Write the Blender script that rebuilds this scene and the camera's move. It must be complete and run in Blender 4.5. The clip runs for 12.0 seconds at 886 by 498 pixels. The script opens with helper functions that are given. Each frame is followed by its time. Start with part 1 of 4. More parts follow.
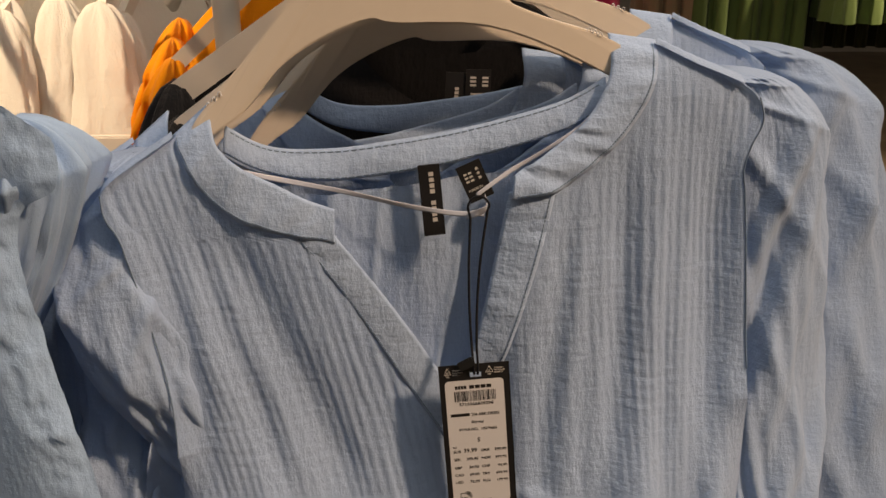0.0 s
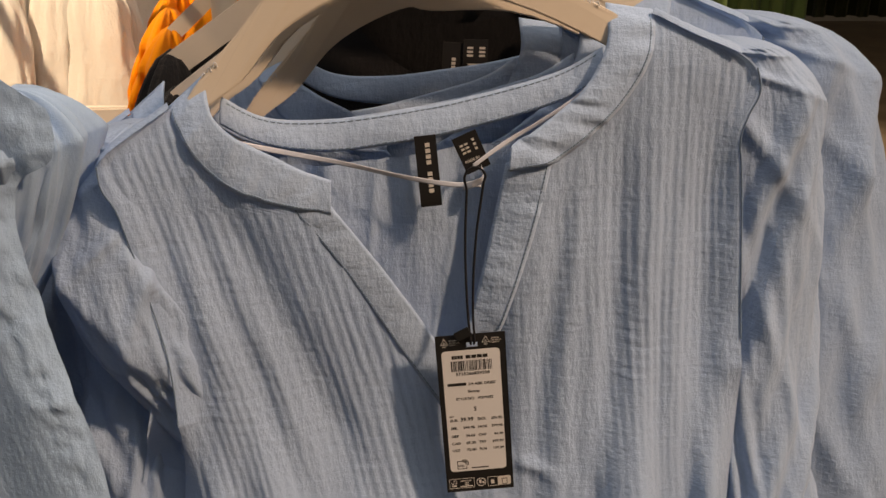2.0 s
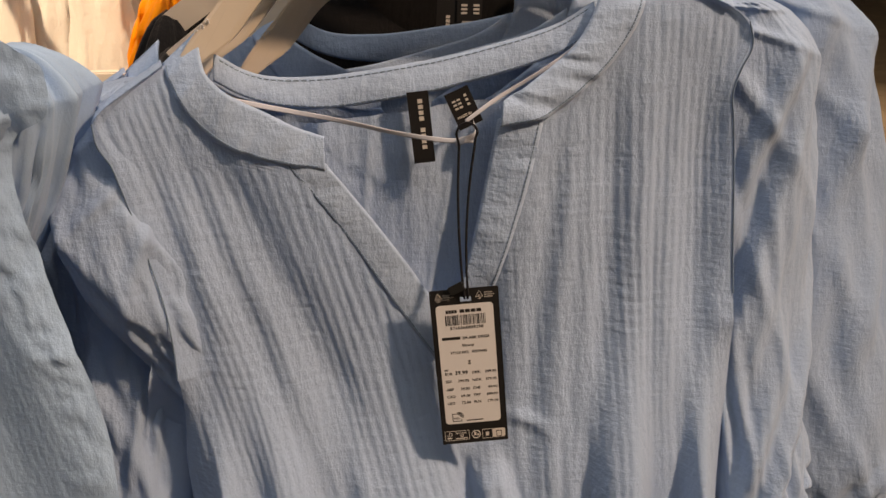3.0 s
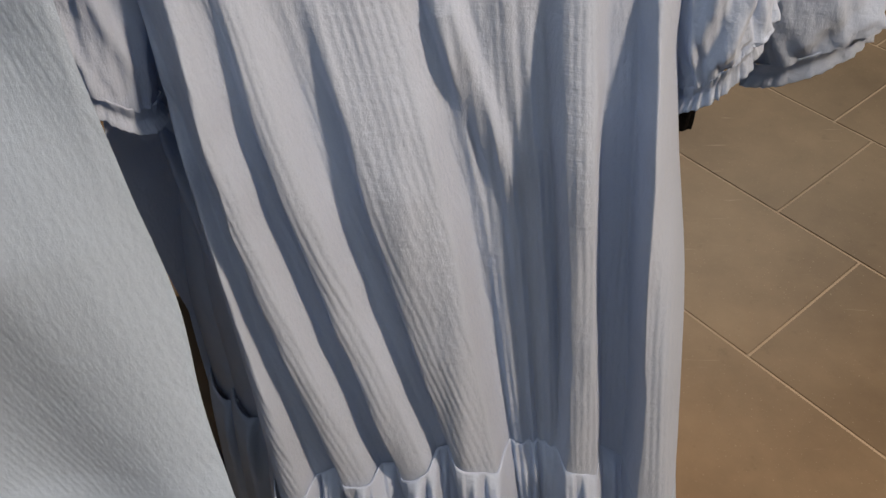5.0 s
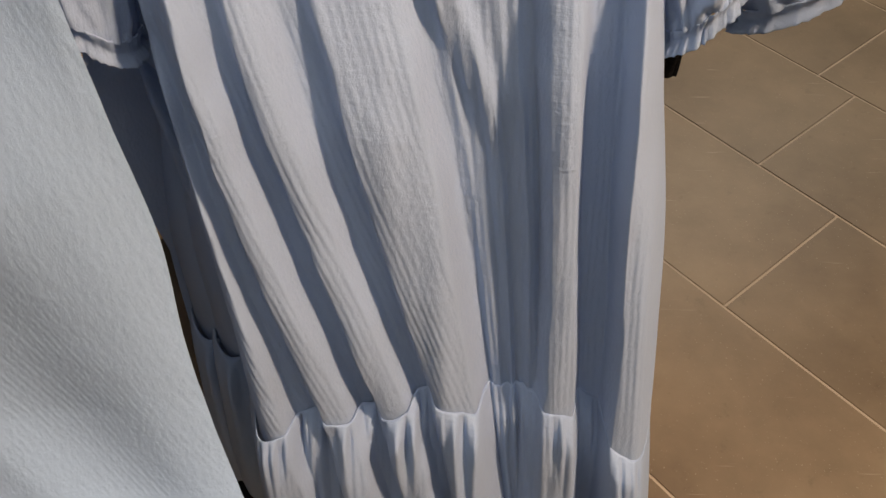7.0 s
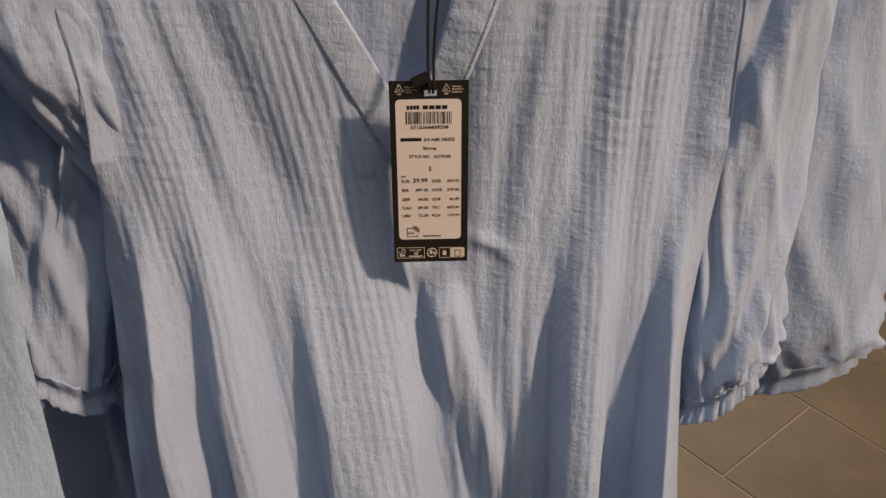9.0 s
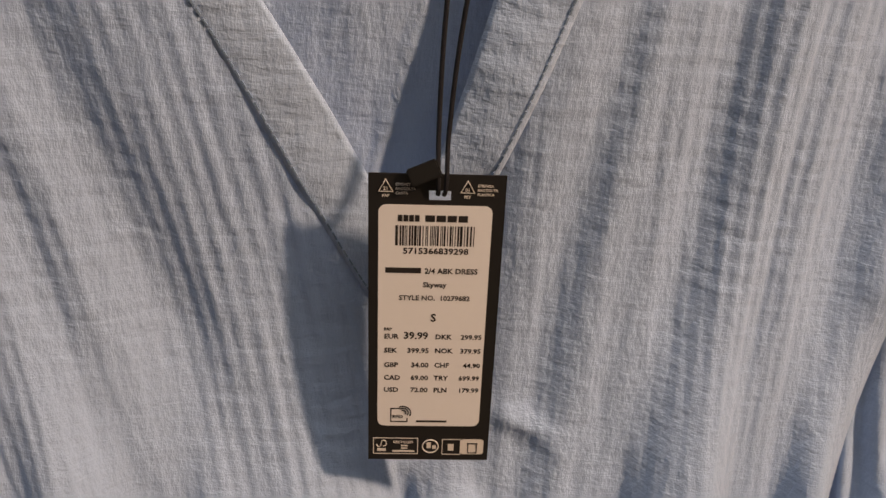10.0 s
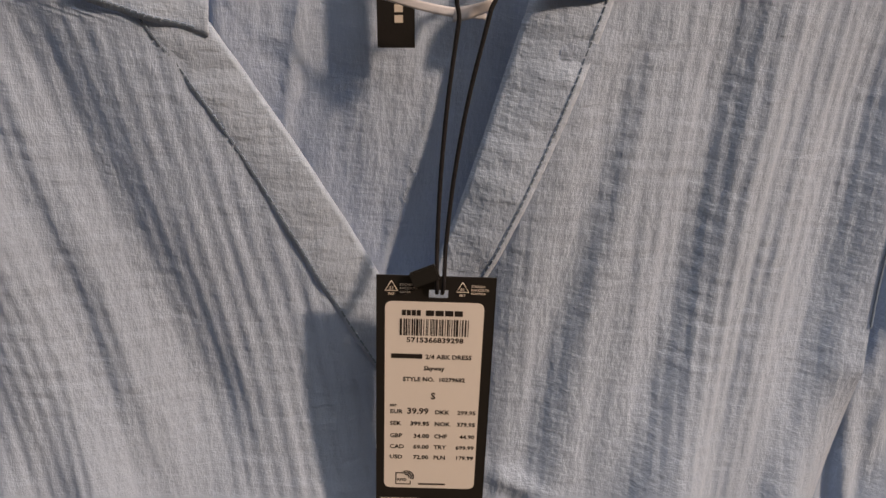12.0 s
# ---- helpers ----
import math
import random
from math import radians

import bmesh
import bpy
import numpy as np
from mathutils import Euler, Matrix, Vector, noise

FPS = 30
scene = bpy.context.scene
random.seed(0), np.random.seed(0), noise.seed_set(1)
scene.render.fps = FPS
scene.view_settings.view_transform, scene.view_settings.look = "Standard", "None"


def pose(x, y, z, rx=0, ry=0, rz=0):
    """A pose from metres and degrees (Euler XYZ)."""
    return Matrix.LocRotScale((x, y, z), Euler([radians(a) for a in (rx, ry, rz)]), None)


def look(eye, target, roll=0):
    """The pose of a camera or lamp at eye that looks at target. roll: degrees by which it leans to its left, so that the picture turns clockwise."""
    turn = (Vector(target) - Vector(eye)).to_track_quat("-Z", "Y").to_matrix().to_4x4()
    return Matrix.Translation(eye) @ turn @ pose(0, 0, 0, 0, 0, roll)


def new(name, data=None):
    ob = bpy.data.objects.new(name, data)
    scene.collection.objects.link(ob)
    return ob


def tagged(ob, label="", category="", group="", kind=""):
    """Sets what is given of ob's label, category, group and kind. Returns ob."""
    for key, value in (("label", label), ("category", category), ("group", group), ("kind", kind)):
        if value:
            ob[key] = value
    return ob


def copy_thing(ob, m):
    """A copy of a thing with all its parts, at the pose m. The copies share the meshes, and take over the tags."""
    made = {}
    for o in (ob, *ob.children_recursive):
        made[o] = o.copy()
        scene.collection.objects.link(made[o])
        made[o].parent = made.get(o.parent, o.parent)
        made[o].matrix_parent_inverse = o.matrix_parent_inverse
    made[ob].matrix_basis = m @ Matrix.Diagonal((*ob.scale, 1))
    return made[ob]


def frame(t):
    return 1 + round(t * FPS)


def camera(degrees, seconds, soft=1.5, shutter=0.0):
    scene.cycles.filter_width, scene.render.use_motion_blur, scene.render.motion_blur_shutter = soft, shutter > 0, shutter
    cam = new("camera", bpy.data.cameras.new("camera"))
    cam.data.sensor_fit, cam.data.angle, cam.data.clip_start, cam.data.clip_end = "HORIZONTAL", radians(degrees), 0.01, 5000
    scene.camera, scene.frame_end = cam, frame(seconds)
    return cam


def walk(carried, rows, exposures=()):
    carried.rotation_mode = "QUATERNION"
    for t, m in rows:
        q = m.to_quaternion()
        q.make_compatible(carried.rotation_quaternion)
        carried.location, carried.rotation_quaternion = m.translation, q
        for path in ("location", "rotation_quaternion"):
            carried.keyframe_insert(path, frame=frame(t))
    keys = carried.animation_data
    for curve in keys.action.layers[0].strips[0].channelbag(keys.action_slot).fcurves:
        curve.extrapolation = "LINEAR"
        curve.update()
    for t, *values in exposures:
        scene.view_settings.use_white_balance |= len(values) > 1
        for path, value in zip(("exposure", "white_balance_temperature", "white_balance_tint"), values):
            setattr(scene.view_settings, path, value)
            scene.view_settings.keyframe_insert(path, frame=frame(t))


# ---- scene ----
cam = camera(55.2, 12.0)
PATH = [
    (0, (-0.001, 0.003, 1.356), (-0.007, 1.882, 0.67), -0.2),
    (0.5, (-0.003, 0.008, 1.352), (0.004, 1.875, 0.634), -0.1),
    (1, (0.007, 0.007, 1.361), (-0.007, 1.863, 0.616), -0.2),
    (1.5, (0.005, 0.003, 1.36), (-0.007, 1.858, 0.611), -0.3),
    (2, (0.001, 0.001, 1.3565), (-0.0045, 1.8555, 0.6075), -0.25),
    (2.5, (-0.003, -0.001, 1.353), (-0.002, 1.853, 0.604), -0.2),
    (4.3, (0.064, -0.036, 1.306), (-0.073, 1.53, 0.069), -4.1),
    (4.5, (0.064, -0.04, 1.289), (-0.066, 1.482, -0.003), -3.9),
    (5, (0.068, -0.057, 1.26), (-0.048, 1.336, -0.17), -3.9),
    (5.5, (0.07, -0.066, 1.245), (-0.038, 1.23, -0.275), -3.9),
    (6, (0.071, -0.074, 1.236), (-0.027, 1.165, -0.33), -3.4),
    (6.5, (0.071, -0.074, 1.239), (-0.011, 1.156, -0.336), -2.4),
    (7, (0.067, -0.064, 1.256), (-0.005, 1.246, -0.254), -1.8),
    (7.5, (0.062, -0.053, 1.274), (-0.003, 1.383, -0.116), -1.0),
    (7.7, (0.062, -0.047, 1.279), (-0.004, 1.424, -0.074), -1.0),
    (9.3, (0.011, 0.081, 1.27), (0.085, 1.812, 0.271), 5.6),
    (9.5, (0.011, 0.127, 1.256), (0.084, 1.868, 0.275), 6.1),
    (10, (0.01, 0.228, 1.218), (0.085, 1.974, 0.245), 7.0),
    (10.5, (0.01, 0.26, 1.2), (0.084, 1.99, 0.199), 7.9),
    (11, (0.012, 0.259, 1.203), (0.071, 1.98, 0.186), 8.0),
    (11.5, (0.011, 0.255, 1.208), (0.055, 1.976, 0.19), 7.6),
    (12, (0.015, 0.207, 1.266), (0.03, 1.96, 0.305), 6.6),
]
walk(cam, [(t, look(eye, target, roll)) for t, eye, target, roll in PATH],
     exposures=[(0, -1.08, 7950, 12), (2.5, -0.99, 8050, 13), (4.3, -0.68, 7900, 13), (6.2, -0.50, 7900, 13), (7.7, -0.58, 7900, 13), (9.3, -0.79, 8200, 16), (12, -0.79, 8200, 16)])

# ---- world and light ----
KEY_AT, KEY_TO = (1.83, -0.44, 2.95), (-0.30, 0.28, 0.58)
world = bpy.data.worlds.new("shop_world")
scene.world = world
world.use_nodes = True
world.node_tree.nodes["Background"].inputs[0].default_value = (0.9, 0.93, 1.0, 1)
world.node_tree.nodes["Background"].inputs[1].default_value = 0.08


def spot(name, eye, target, watts, colour, size, blend=0.5, radius=0.03):
    data = bpy.data.lights.new(name, "SPOT")
    data.energy, data.color, data.spot_size, data.spot_blend, data.shadow_soft_size = watts, colour, radians(size), blend, radius
    ob = new(name, data)
    ob.matrix_world = look(eye, target)
    return ob


def area_fill(name, at, sx, sy, watts, colour):
    data = bpy.data.lights.new(name, "AREA")
    data.shape, data.size, data.size_y, data.energy, data.color = "RECTANGLE", sx, sy, watts, colour
    ob = new(name, data)
    ob.matrix_world = pose(*at)
    return ob


spot("key_spot", KEY_AT, KEY_TO, 610, (1.0, 0.745, 0.56), 40, 1.0, 0.10)
# unseen lamps added to brighten the white blouses and the far racks
spot("rack_fill", (-1.5, 0.2, 2.95), (-0.62, 1.5, 1.1), 740, (1.0, 0.84, 0.66), 32)
spot("far_fill", (2.6, 2.6, 2.95), (1.7, 4.4, 0.9), 1500, (1.0, 0.86, 0.7), 48)
# broad unseen fill from above, added to lift the shaded cloth
area_fill("soft_fill", (0.2, 0.1, 3.08), 2.6, 2.4, 62, (0.91, 0.92, 0.95))
# unseen spot added only to brighten the tiles beside the dresses
spot("floor_fill", (1.6, -0.6, 3.05), (1.02, 0.16, 0.0), 350, (1.0, 0.78, 0.58), 38, 1.0)
# second unseen fill, added to lift the far racks
area_fill("soft_fill_far", (1.5, 4.0, 3.08), 2.4, 1.2, 110, (1.0, 0.92, 0.82))


# ---- small tools ----
def lin(zs, vs):
    """A smooth curve through a few values, over rising places."""
    zs, vs = np.array(zs, float), np.array(vs, float)
    if zs[0] > zs[-1]:
        zs, vs = zs[::-1], vs[::-1]
    slope = np.gradient(vs, zs)

    def at(z):
        z = np.clip(z, zs[0], zs[-1])
        i = np.clip(np.searchsorted(zs, z) - 1, 0, len(zs) - 2)
        h = zs[i + 1] - zs[i]
        t = (z - zs[i]) / h
        return ((2 * t**3 - 3 * t**2 + 1) * vs[i] + (t**3 - 2 * t**2 + t) * h * slope[i]
                + (3 * t**2 - 2 * t**3) * vs[i + 1] + (t**3 - t**2) * h * slope[i + 1])
    return at


def vn(x, y, seed=0):
    """Smooth value noise from -1 to 1."""
    x, y = np.broadcast_arrays(np.asarray(x, float), np.asarray(y, float))
    i, j = np.floor(x).astype(np.int64), np.floor(y).astype(np.int64)
    a, b = x - i, y - j
    a, b = a * a * (3 - 2 * a), b * b * (3 - 2 * b)

    def h(p, q):
        n = (p * 374761393 + q * 668265263 + seed * 974634777) & 0x7FFFFFFF
        n = ((n ^ (n >> 13)) * 1274126177) & 0x7FFFFFFF
        return ((n ^ (n >> 16)) % 65536) / 32767.5 - 1
    return (h(i, j) * (1 - a) + h(i + 1, j) * a) * (1 - b) + (h(i, j + 1) * (1 - a) + h(i + 1, j + 1) * a) * b


def sheet_mesh(name, X, Y, Z, U, V, closed=False):
    X, Y, Z, U, V = np.broadcast_arrays(X, Y, Z, U, V)
    nv, nu = X.shape
    co = np.stack([X, Y, Z], -1).reshape(-1, 3)
    idx = np.arange(nv * nu).reshape(nv, nu)
    if closed:
        idx = np.concatenate([idx, idx[:, :1]], 1)
    quads = np.stack([idx[:-1, :-1], idx[1:, :-1], idx[1:, 1:], idx[:-1, 1:]], -1).reshape(-1, 4)
    me = bpy.data.meshes.new(name)
    me.vertices.add(len(co))
    me.vertices.foreach_set("co", co.astype(np.float32).ravel())
    me.loops.add(len(quads) * 4)
    me.loops.foreach_set("vertex_index", quads.astype(np.int32).ravel())
    me.polygons.add(len(quads))
    me.polygons.foreach_set("loop_start", np.arange(0, len(quads) * 4, 4, dtype=np.int32))
    me.polygons.foreach_set("use_smooth", np.ones(len(quads), dtype=bool))
    uv = me.uv_layers.new(name="cloth")
    flat = np.stack([U, V], -1).reshape(-1, 2)
    uv.data.foreach_set("uv", flat[quads.ravel()].astype(np.float32).ravel())
    me.update()
    me.validate()
    return me


def hang(name, me, material, parent=None, label="", thick=0.0):
    me.materials.append(material)
    ob = new(name, me)
    ob.parent = parent
    if label:
        ob["label"] = label
    if thick:
        mod = ob.modifiers.new("thick", "SOLIDIFY")
        mod.thickness, mod.offset = thick, 0.0
    return ob


def part(name, bm, material, parent=None, label="", smooth=False):
    me = bpy.data.meshes.new(name)
    bmesh.ops.recalc_face_normals(bm, faces=bm.faces)
    bm.to_mesh(me)
    bm.free()
    if smooth:
        me.polygons.foreach_set("use_smooth", np.ones(len(me.polygons), dtype=bool))
    return hang(name, me, material, parent, label)


def box(sx, sy, sz, at=(0, 0, 0), bevel=0.0, bm=None):
    bm = bm or bmesh.new()
    made = bmesh.ops.create_cube(bm, size=1, matrix=Matrix.Translation(at) @ Matrix.Diagonal((sx, sy, sz, 1)))
    if bevel:
        edges = list({e for v in made["verts"] for e in v.link_edges})
        bmesh.ops.bevel(bm, geom=edges, offset=bevel, segments=2, affect="EDGES")
    return bm


def cord(name, points, radius, material, parent=None, label="", cyclic=False, smooth=True):
    """A round bar along a smooth path, as a mesh."""
    cu = bpy.data.curves.new(name, "CURVE")
    cu.dimensions, cu.bevel_depth, cu.bevel_resolution, cu.use_fill_caps = "3D", radius, 3, True
    if smooth:
        sp = cu.splines.new("BEZIER")
        sp.bezier_points.add(len(points) - 1)
        for bp, p in zip(sp.bezier_points, points):
            bp.co, bp.handle_left_type, bp.handle_right_type = p, "AUTO", "AUTO"
    else:
        sp = cu.splines.new("POLY")
        sp.points.add(len(points) - 1)
        for bp, p in zip(sp.points, points):
            bp.co = (*p, 1)
    sp.use_cyclic_u = cyclic
    temp = bpy.data.objects.new(name, cu)
    me = bpy.data.meshes.new_from_object(temp)
    bpy.data.objects.remove(temp)
    me.name = name
    me.polygons.foreach_set("use_smooth", np.ones(len(me.polygons), dtype=bool))
    return hang(name, me, material, parent, label)


def thing(name, at=(0, 0, 0), label="", category="", group="", kind=""):
    ob = new(name)
    ob.location = at
    ob.empty_display_size = 0.05
    bpy.context.view_layer.update()
    return tagged(ob, label, category, group, kind)


def under(parent, *parts):
    """Keeps parts, built in world places, where they are under a thing that stands elsewhere."""
    for ob in parts:
        ob.parent = parent
        ob.matrix_parent_inverse = Matrix.Translation(-Vector(parent.location))


# ---- materials ----
def material(name):
    m = bpy.data.materials.new(name)
    m.use_nodes = True
    nt = m.node_tree
    return m, nt, nt.nodes["Principled BSDF"]


def node(nt, kind, **values):
    n = nt.nodes.new(kind)
    for key, value in values.items():
        n.inputs[key].default_value = value
    return n


def cloth(name, colour, shade=0.8, crinkle=1.0, weave=1.0, thin=0.18, rib=(230, 22), pucker_depth=0.5):
    """Crinkled double gauze: fine vertical ripples, a soft cross grid and a visible weave, in metres of cloth."""
    m, nt, bsdf = material(name)
    link = nt.links.new
    uv = nt.nodes.new("ShaderNodeTexCoord")

    def stretched(sx, sy, detail=2.0):
        mp = node(nt, "ShaderNodeMapping")
        mp.inputs["Scale"].default_value = (sx, sy, 1)
        link(uv.outputs["UV"], mp.inputs["Vector"])
        nz = node(nt, "ShaderNodeTexNoise", Scale=1.0, Detail=detail, Roughness=0.55)
        nz.noise_dimensions = "2D"
        link(mp.outputs[0], nz.inputs["Vector"])
        return nz.outputs["Fac"]

    def maths(op, a, b):
        n = nt.nodes.new("ShaderNodeMath")
        n.operation = op
        for i, v in enumerate((a, b)):
            if isinstance(v, (int, float)):
                n.inputs[i].default_value = v
            else:
                link(v, n.inputs[i])
        return n.outputs[0]
    def solid_noise(sx, sy, sz, detail=2.0):
        mp = node(nt, "ShaderNodeMapping")
        mp.inputs["Scale"].default_value = (sx, sy, sz)
        link(uv.outputs["Object"], mp.inputs["Vector"])
        nz = node(nt, "ShaderNodeTexNoise", Scale=1.0, Detail=detail, Roughness=0.6)
        link(mp.outputs[0], nz.inputs["Vector"])
        return nz.outputs["Fac"]
    ripple = stretched(rib[0], rib[1])
    pucker = maths("ADD", solid_noise(170, 170, 80), maths("MULTIPLY", solid_noise(60, 60, 240), 0.6))
    threads = maths("ADD", solid_noise(1900, 1900, 500, 1.0), solid_noise(500, 500, 1900, 1.0))
    tone = stretched(9, 5, 3.0)
    ramp = nt.nodes.new("ShaderNodeValToRGB")
    ramp.color_ramp.elements[0].position, ramp.color_ramp.elements[1].position = 0.3, 0.7
    ramp.color_ramp.elements[0].color = (*[c * shade for c in colour], 1)
    ramp.color_ramp.elements[1].color = (*colour, 1)
    mixed = maths("ADD", maths("MULTIPLY", threads, 0.30), maths("MULTIPLY", tone, 0.4))
    link(mixed, ramp.inputs[0])
    b1 = node(nt, "ShaderNodeBump", Strength=0.55 * crinkle, Distance=0.0022)
    b2 = node(nt, "ShaderNodeBump", Strength=min(1.0, pucker_depth), Distance=0.0022)
    b3 = node(nt, "ShaderNodeBump", Strength=min(1.0, 0.4 * weave), Distance=0.0005)
    link(ripple, b1.inputs["Height"])
    link(pucker, b2.inputs["Height"])
    link(threads, b3.inputs["Height"])
    link(b1.outputs[0], b2.inputs["Normal"])
    link(b2.outputs[0], b3.inputs["Normal"])
    link(ramp.outputs[0], bsdf.inputs["Base Color"])
    link(b3.outputs[0], bsdf.inputs["Normal"])
    bsdf.inputs["Roughness"].default_value = 0.92
    bsdf.inputs["Specular IOR Level"].default_value = 0.15
    bsdf.inputs["Sheen Weight"].default_value = 0.12
    bsdf.inputs["Sheen Roughness"].default_value = 0.5
    if thin:
        tr = nt.nodes.new("ShaderNodeBsdfTranslucent")
        mix = node(nt, "ShaderNodeMixShader", Fac=thin)
        link(ramp.outputs[0], tr.inputs["Color"])
        link(bsdf.outputs[0], mix.inputs[1])
        link(tr.outputs[0], mix.inputs[2])
        link(mix.outputs[0], nt.nodes["Material Output"].inputs["Surface"])
    return m


def solid(name, colour, rough=0.5, metal=0.0, vary=0.12, scale=40.0, bump=0.1, dist=0.001):
    """A plain stuff with grain and wear at two scales."""
    m, nt, bsdf = material(name)
    link = nt.links.new
    tc = nt.nodes.new("ShaderNodeTexCoord")
    n1 = node(nt, "ShaderNodeTexNoise", Scale=scale, Detail=4.0)
    n2 = node(nt, "ShaderNodeTexNoise", Scale=scale / 9, Detail=2.0)
    for n in (n1, n2):
        link(tc.outputs["Object"], n.inputs["Vector"])
    mx = node(nt, "ShaderNodeMix")
    link(n1.outputs["Fac"], mx.inputs[2])
    link(n2.outputs["Fac"], mx.inputs[3])
    ramp = nt.nodes.new("ShaderNodeValToRGB")
    ramp.color_ramp.elements[0].position, ramp.color_ramp.elements[1].position = 0.3, 0.7
    ramp.color_ramp.elements[0].color = (*[c * (1 - vary) for c in colour], 1)
    ramp.color_ramp.elements[1].color = (*colour, 1)
    link(mx.outputs[0], ramp.inputs[0])
    link(ramp.outputs[0], bsdf.inputs["Base Color"])
    bsdf.inputs["Roughness"].default_value, bsdf.inputs["Metallic"].default_value = rough, metal
    if bump:
        b = node(nt, "ShaderNodeBump", Strength=bump, Distance=dist)
        link(n1.outputs["Fac"], b.inputs["Height"])
        link(b.outputs[0], bsdf.inputs["Normal"])
    return m


def tile_stuff(name):
    """Brown-grey stone tile with clouds, dark specks and small scuffs, different from tile to tile."""
    m, nt, bsdf = material(name)
    link = nt.links.new
    geo = nt.nodes.new("ShaderNodeNewGeometry")
    info = nt.nodes.new("ShaderNodeObjectInfo")
    n1 = node(nt, "ShaderNodeTexNoise", Scale=3.2, Detail=6.0, Roughness=0.6)
    n2 = node(nt, "ShaderNodeTexNoise", Scale=90.0, Detail=3.0)
    n3 = node(nt, "ShaderNodeTexNoise", Scale=26.0, Detail=5.0, Roughness=0.7)
    for n in (n1, n2, n3):
        link(geo.outputs["Position"], n.inputs["Vector"])
    ramp = nt.nodes.new("ShaderNodeValToRGB")
    ramp.color_ramp.elements[0].position, ramp.color_ramp.elements[1].position = 0.32, 0.68
    ramp.color_ramp.elements[0].color, ramp.color_ramp.elements[1].color = (0.142, 0.100, 0.063, 1), (0.258, 0.192, 0.128, 1)
    link(n1.outputs["Fac"], ramp.inputs[0])
    speck = nt.nodes.new("ShaderNodeValToRGB")
    speck.color_ramp.elements[0].position, speck.color_ramp.elements[1].position = 0.24, 0.40
    speck.color_ramp.elements[0].color, speck.color_ramp.elements[1].color = (0.7, 0.67, 0.64, 1), (1, 1, 1, 1)
    link(n3.outputs["Fac"], speck.inputs[0])
    mul = nt.nodes.new("ShaderNodeMix")
    mul.data_type, mul.blend_type = "RGBA", "MULTIPLY"
    mul.inputs[0].default_value = 0.8
    link(ramp.outputs[0], mul.inputs[6])
    link(speck.outputs[0], mul.inputs[7])
    # pale scratches and pin-head specks
    mp = node(nt, "ShaderNodeMapping")
    mp.inputs["Scale"].default_value, mp.inputs["Rotation"].default_value = (7, 90, 1), (0, 0, 0.6)
    link(geo.outputs["Position"], mp.inputs["Vector"])
    n4 = node(nt, "ShaderNodeTexNoise", Scale=1.0, Detail=2.0)
    n5 = node(nt, "ShaderNodeTexNoise", Scale=210.0, Detail=1.0)
    link(mp.outputs[0], n4.inputs["Vector"])
    link(geo.outputs["Position"], n5.inputs["Vector"])
    for source, lo_, hi_, tint in ((n4, .70, .76, (.36, .31, .25, 1)), (n5, .70, .75, (.33, .28, .22, 1))):
        mask = node(nt, "ShaderNodeMapRange")
        mask.inputs["From Min"].default_value, mask.inputs["From Max"].default_value, mask.inputs["To Max"].default_value = lo_, hi_, 0.6
        link(source.outputs["Fac"], mask.inputs["Value"])
        lay = nt.nodes.new("ShaderNodeMix")
        lay.data_type = "RGBA"
        link(mask.outputs[0], lay.inputs[0])
        link(mul.outputs[2], lay.inputs[6])
        lay.inputs[7].default_value = tint
        mul = lay
    hsv = node(nt, "ShaderNodeHueSaturation")
    val = node(nt, "ShaderNodeMapRange")
    val.inputs["To Min"].default_value, val.inputs["To Max"].default_value = 0.88, 1.12
    link(info.outputs["Random"], val.inputs["Value"])
    link(val.outputs[0], hsv.inputs["Value"])
    link(mul.outputs[2], hsv.inputs["Color"])
    link(hsv.outputs[0], bsdf.inputs["Base Color"])
    bsdf.inputs["Roughness"].default_value = 0.42
    b = node(nt, "ShaderNodeBump", Strength=0.15, Distance=0.001)
    link(n2.outputs["Fac"], b.inputs["Height"])
    link(b.outputs[0], bsdf.inputs["Normal"])
    return m


BLUE = cloth("blue_gauze", (0.385, 0.525, 0.76), shade=0.90, crinkle=0.30, weave=1.1, pucker_depth=0.6)
PALE = cloth("pale_blue_gauze", (0.40, 0.58, 0.84), shade=0.92, crinkle=0.4, weave=1.0, pucker_depth=0.34, rib=(170, 60))
BAND = cloth("blue_gauze_band", (0.385, 0.525, 0.76), shade=0.90, crinkle=0.35, weave=1.0, pucker_depth=0.5, thin=0.0, rib=(150, 60))
WHITE = cloth("white_gauze", (0.80, 0.75, 0.68), shade=0.94, crinkle=1.0, weave=0.3, rib=(120, 50))
ORANGE = cloth("orange_cotton", (0.90, 0.30, 0.012), shade=0.85, crinkle=0.5, weave=0.3)
BLACK = cloth("black_cotton", (0.010, 0.010, 0.012), shade=0.7, crinkle=0.5, weave=0.6, thin=0.0)
GREEN = cloth("sage_green_cloth", (0.21, 0.30, 0.10), shade=0.7, crinkle=0.8, weave=0.2)
BEIGE = cloth("beige_cloth", (0.50, 0.36, 0.22), shade=0.8, crinkle=0.6, weave=0.2)
PINK = cloth("pink_cloth", (0.80, 0.04, 0.14), shade=0.85, crinkle=0.5, weave=0.2)
CORAL = cloth("coral_cloth", (0.75, 0.16, 0.15), shade=0.85, crinkle=0.5, weave=0.2)
PIPE = cloth("pink_piping", (0.46, 0.24, 0.30), shade=0.85, crinkle=0.3, weave=0.2)
SHADE_NAVY = cloth("navy_shade_cloth", (0.05, 0.06, 0.13), shade=0.85, crinkle=0.5, weave=0.2, thin=0.0)
